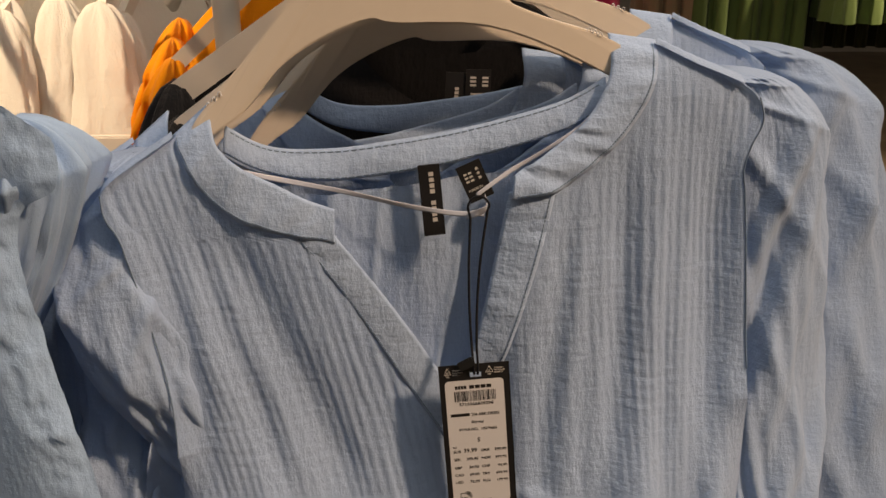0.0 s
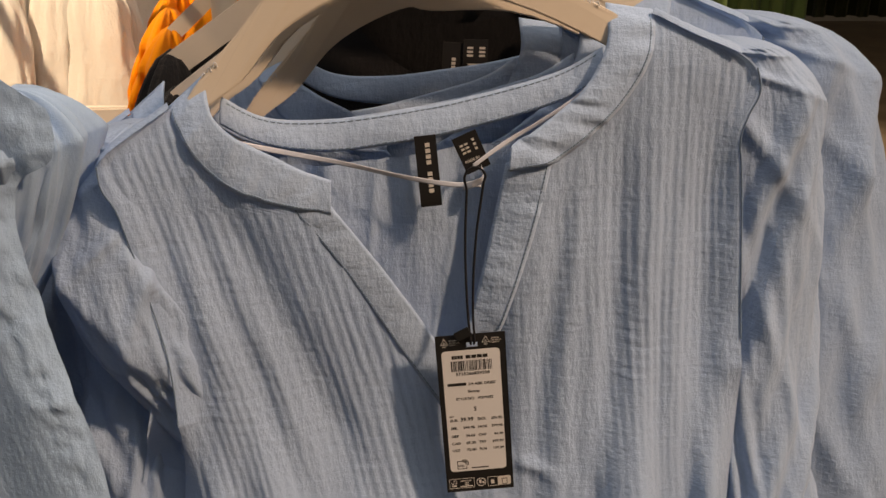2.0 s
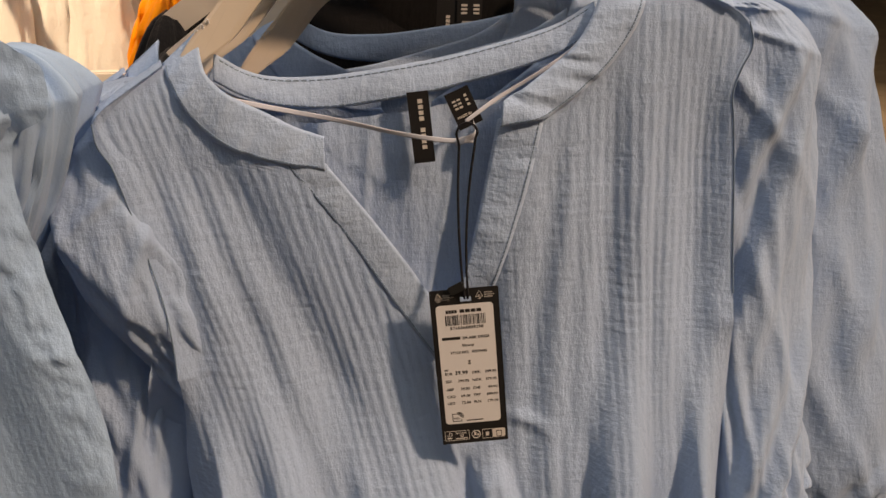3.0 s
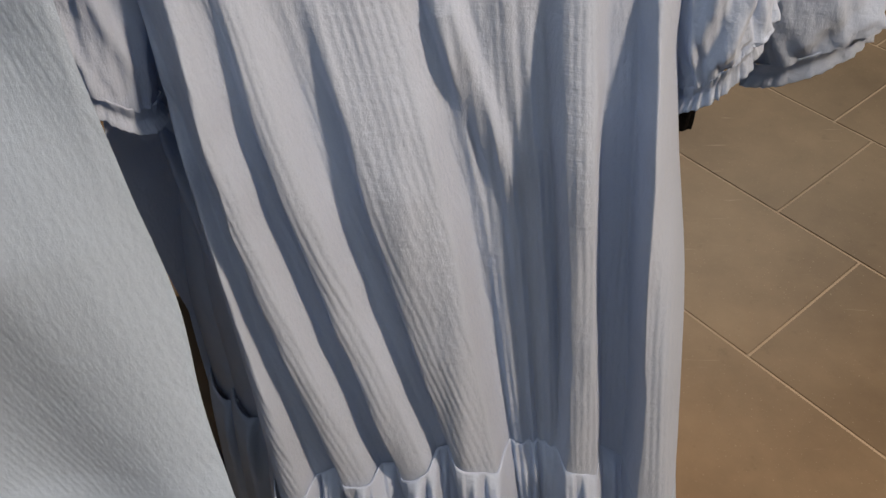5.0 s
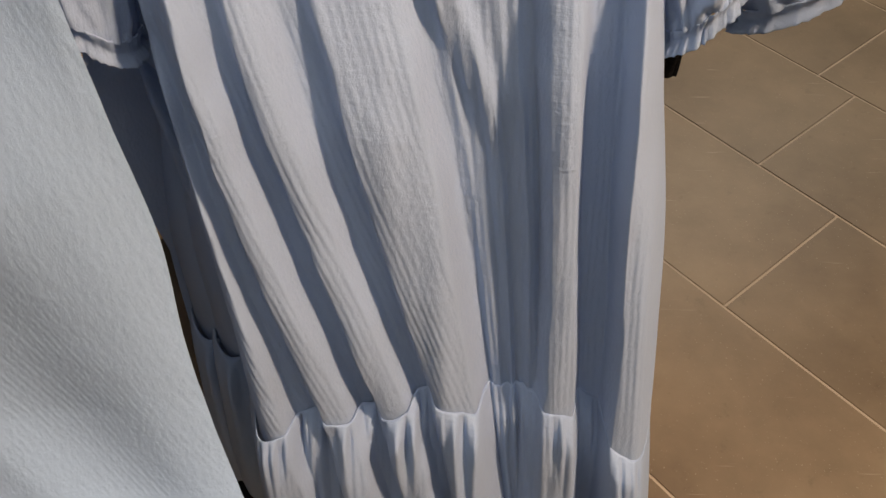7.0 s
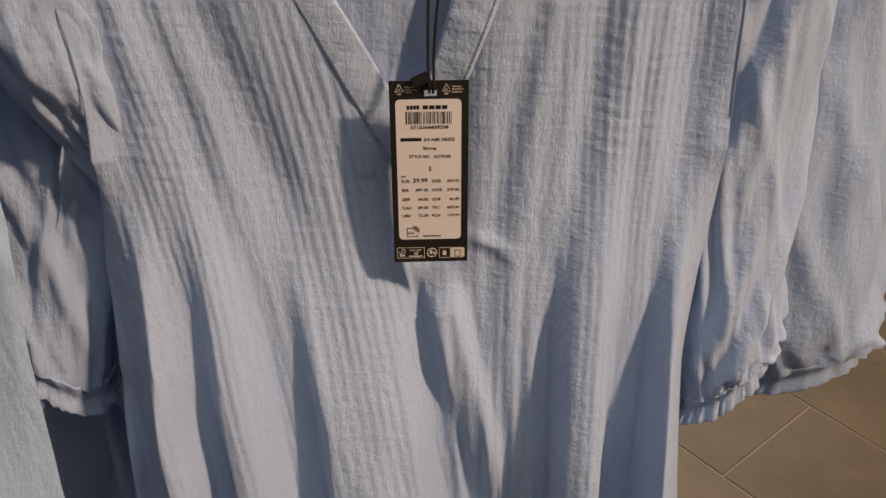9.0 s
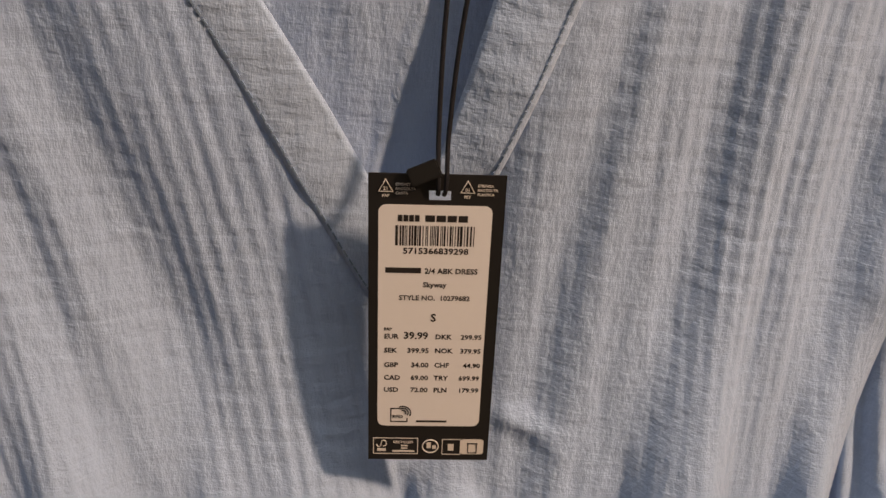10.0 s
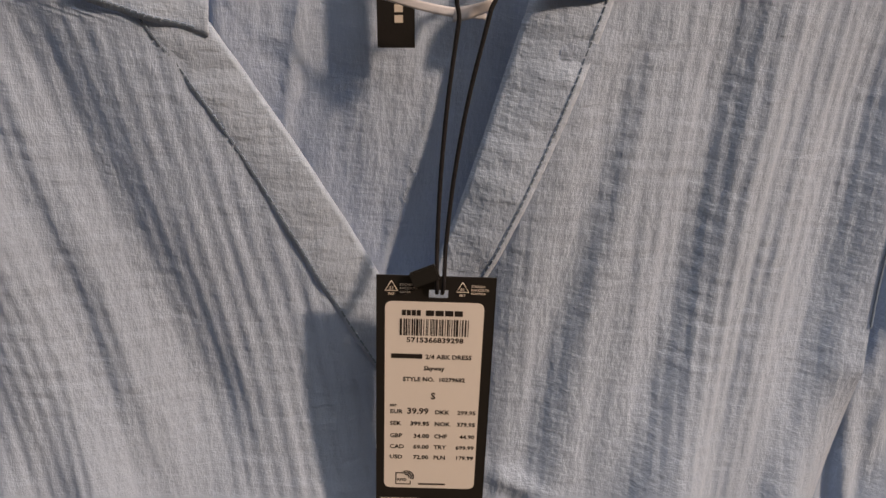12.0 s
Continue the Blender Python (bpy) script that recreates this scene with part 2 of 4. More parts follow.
FLORAL = cloth("dark_floral_cloth", (0.05, 0.06, 0.03), shade=0.4, crinkle=0.8, weave=0.2, thin=0.0)
CREAM = solid("cream_lacquered_wood", (0.72, 0.65, 0.56), rough=0.38, vary=0.06, scale=60, bump=0.04)
POST = solid("cream_painted_steel", (0.74, 0.68, 0.60), rough=0.35, vary=0.05, bump=0.02)
STEEL = solid("brushed_steel", (0.6, 0.58, 0.55), rough=0.3, metal=1.0, vary=0.1, bump=0.02)
TILE = tile_stuff("stone_tile")
GROUT = solid("pale_grout", (0.52, 0.43, 0.34), rough=0.9, vary=0.15, scale=120)
WALL = solid("shop_wall_paint", (0.55, 0.52, 0.48), rough=0.85, vary=0.06, scale=20)
CEIL = solid("ceiling_paint", (0.35, 0.34, 0.33), rough=0.9, vary=0.06, scale=20)
CARD = solid("black_card", (0.012, 0.012, 0.013), rough=0.45, vary=0.2, scale=300, bump=0.05, dist=0.0002)
PAPER = solid("cream_label_paper", (0.66, 0.67, 0.70), rough=0.7, vary=0.03, scale=400, bump=0.03, dist=0.0002)
INK = solid("black_ink", (0.012, 0.010, 0.010), rough=0.6, vary=0.1, bump=0)
PRINT = solid("white_ink", (0.62, 0.60, 0.58), rough=0.6, vary=0.05, bump=0)
CORD = solid("black_cord", (0.003, 0.004, 0.010), rough=0.9, vary=0.3, scale=900, bump=0.6, dist=0.0004)
SATIN = solid("white_satin_ribbon", (0.50, 0.54, 0.64), rough=0.3, vary=0.1, scale=700, bump=0.2, dist=0.0003)
WOVEN = solid("black_woven_label", (0.008, 0.008, 0.010), rough=0.6, vary=0.3, scale=900, bump=0.3, dist=0.0003)
PLASTIC = solid("black_plastic", (0.012, 0.012, 0.012), rough=0.3, vary=0.1, bump=0.02)
STITCH = solid("blue_thread", (0.16, 0.24, 0.36), rough=0.8, vary=0.1, bump=0)

# ---- the room ----
ROOM = (-4.0, 7.0, -3.0, 11.0, 3.2)


def slab(name, sx, sy, sz, at, mat, label=""):
    return tagged(part(name, box(sx, sy, sz, at), mat, None, label), kind="structure")


x0, x1, y0, y1, top = ROOM
slab("wall_north", x1 - x0, 0.2, top, ((x0 + x1) / 2, y1 + 0.1, top / 2), WALL)
slab("wall_south", x1 - x0, 0.2, top, ((x0 + x1) / 2, y0 - 0.1, top / 2), WALL)
slab("wall_west", 0.2, y1 - y0, top, (x0 - 0.1, (y0 + y1) / 2, top / 2), WALL)
slab("wall_east", 0.2, y1 - y0, top, (x1 + 0.1, (y0 + y1) / 2, top / 2), WALL)
slab("ceiling", x1 - x0, y1 - y0, 0.1, ((x0 + x1) / 2, (y0 + y1) / 2, top + 0.05), CEIL)
FLOOR = slab("floor", x1 - x0, y1 - y0, 0.1, ((x0 + x1) / 2, (y0 + y1) / 2, -0.0516), GROUT, "pale grout bed under brown stone tiles")

# ---- the blue dress ----
def yf(x, z):
    """Depth of the dress's front: it hangs a little turned, and comes forward towards the hem."""
    return (lin([.15, .35, .5, .83, 1.1, 1.25, 1.4], [.322, .335, .36, .42, .485, .50, .50])(z)
            + np.interp(z, [.3, 1.1], [.08, .2]) * x)


XL = lin([1.251, 1.224, 1.194, 1.15, 1.102, 1.056, .98, .93, .83, .70, .50, .2], [-.155, -.193, -.186, -.176, -.167, -.164, -.172, -.174, -.170, -.167, -.168, -.172])
CL = lin([1.251, 1.233, 1.217, 1.205, 1.198, 1.193, 1.165, 1.131, 1.091, 1.059, .994, .85, .50, .2], [-.155, -.148, -.137, -.122, -.107, -.091, -.072, -.05, -.026, -.005, .012, .042, .09, .115])
CR = lin([1.296, 1.279, 1.262, 1.246, 1.235, 1.223, 1.210, 1.173, 1.137, 1.10, 1.059, .994, .85, .50, .2], [.127, .127, .121, .111, .101, .087, .068, .06, .05, .037, .015, .012, .042, .09, .115])
XR = lin([1.296, 1.285, 1.273, 1.216, 1.10, .99, .89, .70, .487, .2], [.127, .152, .182, .192, .203, .209, .212, .238, .258, .280])
# Folds of the skirt: the left and right edge of each at heights from the waist to the hem, and how far it stands out.
FOLD_Z = (.25, .59, .70, .81, .90, 1.02)
FOLDS = (((-.150, -.146, -.150, -.160, -.170, -.180), (-.090, -.114, -.128, -.143, -.156, -.168), .023),
         ((-.036, -.088, -.108, -.125, -.137, -.153), (-.002, -.056, -.080, -.101, -.119, -.139), .028),
         ((.022, -.034, -.056, -.079, -.098, -.122), (.058, .000, -.026, -.050, -.070, -.094), .028),
         ((.072, .021, .000, -.022, -.040, -.066), (.114, .070, .056, .041, .024, .004), .029),
         ((.136, .131, .128, .121, .113, .109), (.186, .165, .156, .150, .147, .147), .032),
         ((.206, .197, .190, .184, .181, .178), (.40, .40, .40, .40, .40, .40), .040))
# Soft hollows from the yoke: place at z 1.2 and 1.0, width, depth.
HOLLOWS = ((-.136, -.052, .014, .0065), (-.168, -.140, .009, .005), (-.153, -.092, .008, .005), (.113, .112, .011, .0075),
           (.172, .180, .014, .008), (.078, .062, .009, .005), (.040, .020, .010, .004), (.096, .090, .007, .003), (.148, .146, .006, .003))


def ease(v):
    v = np.clip(v, 0, 1)
    return v * v * (3 - 2 * v)


def folds(x, z):
    out = np.zeros_like(x)
    grow = ease((1.10 - z) / .25)
    for k, (lefts, rights, h) in enumerate(FOLDS):
        wob = .0016 * vn(z * 8, x * 0 + k * 7.3, 6) + .0012 * vn(z * 30, x * 0 + k * 3.1, 8)
        a, b = lin(FOLD_Z, lefts)(z) + wob, lin(FOLD_Z, rights)(z) + wob
        soft = .030 - .020 * grow
        mid = np.clip((x - a) / np.maximum(b - a, .01), -.2, 1.2) * 2 - 1
        if k == 5:
            mid = mid * 0
        bump = h * grow * ease((x - a) / soft + .5) * ease((b - x) / (soft * 1.1) + .5) * (1 - .22 * mid * mid) * (1 + .14 * vn(x * 50, z * 7, 9 + k))
        out = np.maximum(out, bump) + 0.15 * np.minimum(out, bump)
    grow = ease((1.04 - z) / .25)
    # the two recesses: a wide one that slopes forward to its right, and a narrow deep one
    a, b = lin(FOLD_Z, FOLDS[3][1])(z), lin(FOLD_Z, FOLDS[4][0])(z)
    u = np.clip((x - a) / np.maximum(b - a, .02), 0, 1)
    inside = ease((x - a) / .016 + .5) * ease((b - x) / .012 + .5)
    out -= .018 * grow * ease((x - a) / .016 + .5) * (1 - u)
    out += .0050 * grow * inside * vn(u * 7 + 3, z * 3, 31) + .004 * grow * inside * vn(u * 15, z * 4, 32)
    a, b = lin(FOLD_Z, FOLDS[4][1])(z), lin(FOLD_Z, FOLDS[5][0])(z)
    out -= .016 * grow * ease((x - a) / .010 + .5) * ease((b - x) / .010 + .5)
    for xa, xb, w, h in HOLLOWS:
        c = xa + (xb - xa) * (1.2 - z) / 0.2 + .002 * vn(z * 14, x * 0 + xa * 90, 3)
        on = np.clip((1.262 - z) / 0.09, 0, 1) * np.clip((z - 0.85) / 0.2, 0, 1)
        out -= 1.15 * h * on * np.exp(-((x - c) / (1.15 * w)) ** 2)
    return out


def push(X, Y, Z):
    """The cloth falls back under the neck opening, so that the tag hangs clear of it."""
    d = .021 * np.exp(-((X + .03) / .12) ** 2 - ((Z - 1.0) / np.where(Z > 1.0, .12, .32)) ** 2) + .012 * np.exp(-((X - .02) / .035) ** 2 - ((Z - 1.03) / .07) ** 2)
    f = 1 + d / Y
    return X * f, Y * f, 1.356 + (Z - 1.356) * f


def crinkle(u, v, seed, amount=1.0, cross=1.0):
    """Crinkled gauze: soft ribs about 6 mm apart that wander along the cloth, cut in places by a fainter cross grid."""
    bend = u + .0035 * vn(u * 18, v * 6, seed + 5) + .0012 * vn(u * 60, v * 16, seed + 4)
    rib = np.sin(2 * np.pi * bend / .0062 + 3.0 * vn(u * 30, v * 5, seed + 6))
    rib = rib + .35 * np.sin(2 * np.pi * bend / .0113 + 3.0 * vn(u * 22, v * 4, seed + 12))
    strong = np.clip(.62 + .55 * vn(u * 20, v * 9, seed + 7) + .25 * vn(u * 70, v * 28, seed + 9), .12, 1.3)
    grid = np.sin(2 * np.pi * (v + .003 * vn(u * 40, v * 20, seed + 2)) / .0082 + 1.5 * vn(u * 9, v * 12, seed + 10))
    patch = np.clip(.25 + .8 * vn(u * 13, v * 13, seed + 11), 0, 1) * cross
    low = 1 - .20 * np.clip((.95 - v) / .3, 0, 1)
    big = vn(u * 22, v * 5, seed + 3) * .0020 + vn(u * 34, v * 26, seed + 8) * .0008
    fine = vn(u * 260, v * 60, seed) * .00020
    return ((rib * strong * (1 + .28 * patch * grid) * .00032 + grid * patch * .00018 + fine) * low + big) * amount


def body_grid(lo, hi, ztop, zbot, nu, nv):
    s, t = np.linspace(0, 1, nu)[None, :], np.linspace(0, 1, nv)[:, None]
    z = ztop + (zbot - ztop) * (0.93 * t + 0.07 * t * t)
    Z = z + 0 * s
    X = lo(Z) + (hi(Z) - lo(Z)) * s
    return s + 0 * z, X, Z


TIER = lin([-.20, -.129, -.063, -.02, .043, .088, .120, .153, .190, .226, .27], [.520, .512, .524, .528, .536, .522, .518, .520, .490, .458, .45])


def tier_line(x):
    return TIER(x) + .004 * np.sin(x * 61)


def drape(x, z):
    """Depth of the front cloth with its folds, without the crinkle."""
    return yf(x, z) - folds(x, z)


def make_dress(name, label, fine=1.0, seed=3, swing=0.0, lower=0.0, behind=0.0, spread=0.0):
    base = thing(name, (0, 0.5, 1.30), label, "dress", "blue dresses on the rail")
    made = []
    n = lambda k: max(8, int(k * fine))
    slim = 0 if fine > .9 else .04
    # front, in two halves that meet below the neck opening
    for side in (0, 1):
        lo, hi, ztop = (XL, CL, 1.2505) if side == 0 else (CR, XR, 1.2955)
        s, X, Z = body_grid(lo, hi, ztop, .47, n(260), n(460))
        Z = np.maximum(Z, tier_line(X) - .001)
        away = behind * ease((1.15 - Z) / .45)
        X = X - spread * ease((1.02 - Z) / .4) * np.clip((.1 - X) / .25, 0, 1) - slim * ease((1.02 - Z) / .4) * np.clip((X - .1) / .12, 0, 1)
        under_placket = .009 * np.clip((1.192 - Z) / .004, 0, 1) * np.clip((Z - 1.06) / .02, 0, 1)
        X = X + (under_placket * s if side == 0 else -under_placket * (1 - s))
        rim = (1 - s) if side == 0 else s
        Y = drape(X, Z) + away
        Y += 0.075 * np.clip((1.06 - Z) / 0.15, 0.0, 1) * np.clip(rim - 0.80, 0, 1) ** 2 * 25
        Y += 0.016 * np.exp(-((ztop + 0.004) - Z) / 0.012)
        U = X - (.26, .05)[side] * (0.9 - Z) + side * 2.0
        arm = np.clip((Z - .97) / .04, 0, 1)
        hem = np.clip(rim / .12, 0, 1) + np.clip((1.06 - Z) / .02, 0, 1)
        Y -= np.clip((Z - tier_line(X)) / .03, .1, 1) * np.minimum(hem, 1) * crinkle(U, Z, seed + side * 20) * (1 - arm * np.clip((rim - .93) / .05, 0, 1)) + .0022 * arm * np.clip((rim - .88) / .10, 0, 1)
        # box pleat below the tag
        c = .026 + (.994 - Z) * .30
        Y -= 0.015 * np.clip((1.0 - Z) / 0.03, 0, 1) * np.clip((Z - .80) / 0.14, 0, 1) * np.exp(-np.abs((X - c) / .012) ** 4)
        # the crease beside the tag
        Y -= 0.0036 * np.exp(-((Z - 1.010 + 0.55 * (X - .050)) / .0055) ** 2) * np.exp(-((X - .060) / .014) ** 2)
        X, Y, Z = push(X, Y, Z)
        made.append(hang("front_panel", sheet_mesh("front_panel", X, Y, Z, U, Z), BLUE))
    # gathered tier at the hem
    s, t = np.linspace(0, 1, n(420))[None, :], np.linspace(0, 1, n(110))[:, None]
    X0 = -.161 + s * (.256 + .161) + 0 * t
    zt = tier_line(X0)
    zb = .275 - .035 * np.clip(folds(X0 * 1.05, X0 * 0 + .3) / .05, 0, 1) - .05 * np.clip((X0 - .10) / .06, 0, 1)
    Z = zt + .012 * (1 - t) + (zb - zt) * t
    X = X0 + (X0 - 0.02) * 0.10 * t - spread * np.clip((.1 - X0) / .25, 0, 1) - slim * np.clip((X0 - .1) / .12, 0, 1)
    fan = folds(X, Z)
    gath = .7 * vn(X0 * 110 + 0.6 * vn(X0 * 30, 1, seed), t * 1.3, seed + 9) + .6 * vn(X0 * 240, t * 2.2, seed + 10) * np.exp(-t * 5)
    Y = yf(X, Z) - fan * (1 + .08 * t) + behind + 0.0005 - 0.017 * (1 - np.exp(-t * 11)) * (1 - .5 * t)
    Y -= gath * (0.0130 * np.exp(-t * 3.2) * np.clip(t * 14, 0, 1) + 0.0045 * np.clip(t * 10, 0, 1)) + 0.009 * vn(X0 * 36, t * 2.6, seed + 4) * t
    Y += 0.060 * np.clip(np.abs(2 * s - 1) - 0.86, 0, 1) ** 2 * 50
    Y -= np.clip(t * 8, 0, 1) * crinkle(X0, Z, seed + 41, 0.8)
    made.append(hang("hem_tier", sheet_mesh("hem_tier", X, Y, Z, X0, Z), BLUE, thick=0.0012))
    # back
    s, t = np.linspace(0, 1, n(170))[None, :], np.linspace(0, 1, n(230))[:, None]
    ztop = 1.213 + .030 * (s - .5) + .03 * (2 * s - 1) ** 4
    Z = ztop + (.225 - ztop) * t
    X = np.interp(Z, [.2, .5, .82, .92, 1.1, 1.25], [-.255, -.25, -.240, -.222, -.176, -.178]) * (1 - s) + np.interp(Z, [.2, .5, .9, 1.1, 1.25], [.285 - 2 * slim, .258 - 1.5 * slim, .215, .205, .165]) * s
    Y = yf(X, Z) + .026 + .016 * np.exp(-((Z - 1.05) / .1) ** 2) + behind + .16 * np.clip((1.05 - Z) / .45, 0, 1) - .02 * (2 * s - 1) ** 8
    Y += .022 * np.clip((1.05 - Z) / .4, 0, 1) * vn(X * 20, Z * 1.5, seed + 60)
    high = np.clip((Z - .9) / .1, 0, 1)
    Y -= high * (.004 * vn(X * 62 + 7 * Z, Z * 5, seed + 62) + .0035 * (1 - np.abs(vn(X * 38 - 5 * Z, Z * 4, seed + 63))) ** 6)
    Y -= crinkle(X + 5, Z, seed + 61, 1.2)
    made.append(hang("back_panel", sheet_mesh("back_panel", X, Y, Z, X + 5, Z), BLUE))
    # neck band: two fronts and the back
    stitches = []

    def strip(nm, outer, inner, lift, ny, wob, seams=(1,)):
        k = n(120)
        q = np.linspace(0, 1, k)[None, :]
        w = np.linspace(0, 1, 12)[:, None]
        ox, oz, oy = [f(q) for f in outer]
        ix, iz, iy = [f(q) for f in inner]
        X, Z, Y = ox + (ix - ox) * w, oz + (iz - oz) * w, oy + (iy - oy) * w
        Y = Y + ny - lift * np.sin(np.pi * np.clip(0.06 + 0.88 * w, 0, 1)) ** 0.5
        Y = Y - wob * vn(q * 16, w * 1.2, seed + 70)
        if nm != "back_neck_band":
            X, Y, Z = push(X, Y, Z)
        L = np.cumsum(np.sqrt(np.diff(ox, prepend=ox[:, :1]) ** 2 + np.diff(oz, prepend=oz[:, :1]) ** 2), 1)
        if fine > .9:
            for row in seams:
                pts = [(float(X[row, c]), float(Y[row, c]) - .0011, float(Z[row, c])) for c in range(2, k - 2, 2)]
                for c in range(0, len(pts) - 1, 1):
                    a_, b_ = Vector(pts[c]), Vector(pts[c + 1])
                    stitches.append((a_ + (b_ - a_) * .12, a_ + (b_ - a_) * .82))
        return hang(nm, sheet_mesh(nm, X, Y, Z, L + 0 * w, w * .026 + 0 * L), BAND, thick=0.0016)

    def path(xs, zs, dy=0.0, back=0.0):
        q = np.linspace(0, 1, len(xs))
        fx, fz = lin(q, xs), lin(q, zs)
        return fx, fz, (lambda p: drape(fx(p), fz(p)) + dy + back * np.exp(-p / 0.10))
    made.append(strip("neck_band", path([-.158, -.149, -.139, -.124, -.108, -.092, -.067], [1.250, 1.233, 1.216, 1.203, 1.196, 1.191, 1.186], -.001, .016),
                      path([-.137, -.133, -.126, -.114, -.096, -.080, -.067], [1.268, 1.249, 1.239, 1.230, 1.220, 1.211, 1.206], .001, .020), .0016, 0, .0009))
    made.append(strip("neck_band", path([.129, .129, .123, .113, .102, .088, .069, .040], [1.297, 1.279, 1.261, 1.245, 1.233, 1.221, 1.209, 1.205], -.001, .016),
                      path([.100, .100, .092, .082, .072, .055, .048, .042], [1.301, 1.280, 1.261, 1.248, 1.240, 1.228, 1.224, 1.220], .002, .020), .003, 0, .0012))
    def flat(xs, zs, ys):
        f = [y / .56 for y in ys]
        vs = [x * k for x, k in zip(xs, f)], [1.356 + (z - 1.356) * k for z, k in zip(zs, f)], ys
        return tuple(lin(np.linspace(0, 1, len(xs)), v) for v in vs)
    made.append(strip("back_neck_band", flat([-.150, -.120, -.077, -.035, .003, .045, .078, .105], [1.222, 1.208, 1.203, 1.208, 1.215, 1.226, 1.237, 1.252], [.492, .503, .511, .516, .520, .525, .528, .528]),
                      flat([-.147, -.118, -.075, -.030, .005, .045, .080, .103], [1.240, 1.226, 1.225, 1.231, 1.237, 1.247, 1.258, 1.272], [.497, .508, .516, .521, .525, .530, .533, .533]), .003, 0, .0009, (1, 10)))
    # plackets along the opening
    made.append(strip("placket", path([-.093, -.072, -.050, -.026, -.004, .004], [1.193, 1.165, 1.131, 1.091, 1.058, 1.045], .0008),
                      path([-.067, -.050, -.031, -.008, .012, .019], [1.190, 1.166, 1.139, 1.103, 1.070, 1.058], -.0010), .0013, 0, .0006))
    made.append(strip("placket", path([.068, .060, .050, .037, .022, .014], [1.210, 1.173, 1.137, 1.100, 1.065, 1.045], .001),
                      path([.039, .033, .026, .017, .004, -.004], [1.208, 1.178, 1.145, 1.109, 1.075, 1.055], .005), .0030, 0, .0008))
    if stitches:
        bm = bmesh.new()
        for a_, b_ in stitches:
            m = look(a_, b_) @ Matrix.Translation((0, 0, -(b_ - a_).length / 2)) @ Matrix.Diagonal((.0006, .0006, (b_ - a_).length, 1))
            bmesh.ops.create_cube(bm, size=1, matrix=m)
        made.append(tagged(part("stitching", bm, STITCH), "fine darker seam stitching", kind="stuff"))
    for edge, zs_ in ((XL, np.linspace(1.222, 1.06, 14)), (XR, np.linspace(1.262, 1.08, 13))):
        xs_ = edge(zs_)
        made.append(cord("armhole_seam", [(float(x_), float(drape(x_, z_)) - .0026, float(z_)) for x_, z_ in zip(xs_, zs_)], .0005, STITCH))
    # cloth over the shoulders, from the front edge to the back
    for edge, za, zc, ztop in ((XL, 1.2505, 1.222, 1.2505), (XR, 1.2955, 1.271, 1.2955)):
        q, w = np.linspace(0, 1, n(60))[None, :], np.linspace(0, 1, n(40))[:, None]
        Zq = za + (zc - za) * q
        Xq = edge(Zq)
        Y = drape(Xq, Zq) + .016 * np.exp(-((ztop + .004) - Zq) / .012) - .005 + (.040 if fine > .9 else .024) * w * (.15 + .85 * q)
        Z = Zq + .0045 * np.sin(np.pi * np.clip(w * 1.3, 0, 1)) - .004 * w + crinkle(q * .05, w * .06, seed + 66, .5)
        Xs = Xq + .004 * w * np.sign(Xq)
        made.append(hang("shoulder", sheet_mesh("shoulder", Xs + 0 * w, Y, Z, q * .05 + 0 * w, w * .06 + 0 * q), BLUE))
    # sleeves: puffed at the shoulder, gathered into an elastic cuff
    for side, cx, rx, ry, zz, yy in (
            (-1, *((([-.193, -.196, -.200, -.200, -.186, -.164, -.151, -.146], [.012, .024, .038, .040, .038, .034, .030, .026]) if fine > .9 else
                    ([-.176, -.182, -.190, -.196, -.200, -.200, -.203, -.205], [.012, .026, .040, .042, .038, .034, .032, .028]))), [.030, .042, .052, .056, .054, .048, .042, .033],
             [1.233, 1.222, 1.19, 1.15, 1.10, 1.045, .995, .972] if fine > .9 else [1.233, 1.222, 1.18, 1.13, 1.07, 1.01, .955, .922],
             [.035, .038, .036, .030, .033, .050, .06, .07] if fine > .9 else [.035, .04, .04, .035, .03, .02, .015, .01]),
            (1, [.190, .206, .217, .222, .228, .232, .238, .243], [.020, .032, .046, .052, .052, .048, .042, .032], [.030, .042, .056, .062, .062, .058, .050, .038], [1.274, 1.262, 1.23, 1.16, 1.07, .98, .91, .885], [.03, .04, .045, .05, .05, .045, .04, .035])):
        a = np.linspace(0, 2 * np.pi, n(180), endpoint=False)[None, :]
        t = np.linspace(0, 1, n(200))[:, None]
        q = np.linspace(0, 1, 8)
        fz = lin(q, zz)
        swung = swing if side > 0 else 0
        dome = np.sqrt(np.clip(t * 16, 0, 1))
        Cx, Rx, Ry, Dz, Dy = lin(q, cx)(t) + swung * t ** .7, lin(q, rx)(t) * dome * (1 + 8.0 * max(swung, 0) * t), lin(q, ry)(t) * dome, fz(t), lin(q, yy)(t)
        slant = .030 * np.clip((t - .75) / .25, 0, 1)
        Dz = Dz - (lower if side > 0 else 0) * t ** 1.5
        bulge = 1 + .07 * vn(np.cos(a) * 2 + 3, t * 3 + np.sin(a), seed + 80 + side) + .035 * vn(a * 5, t * 2.5, seed + 81) + .12 * vn(a * 3.5 + t * 14 * side, t * 5, seed + 85) + .07 * np.clip((t - .35) / .3, 0, 1) * vn(a * 7 - t * 9 * side, t * 6, seed + 86)
        near = .07 * np.exp(-t * 7) * np.clip(t * 20, 0, 1) * vn(a * 10, t * 2, seed + 82) + .15 * np.clip((t - .68) / .32, 0, 1) * vn(a * 9, t * 2.5, seed + 83)
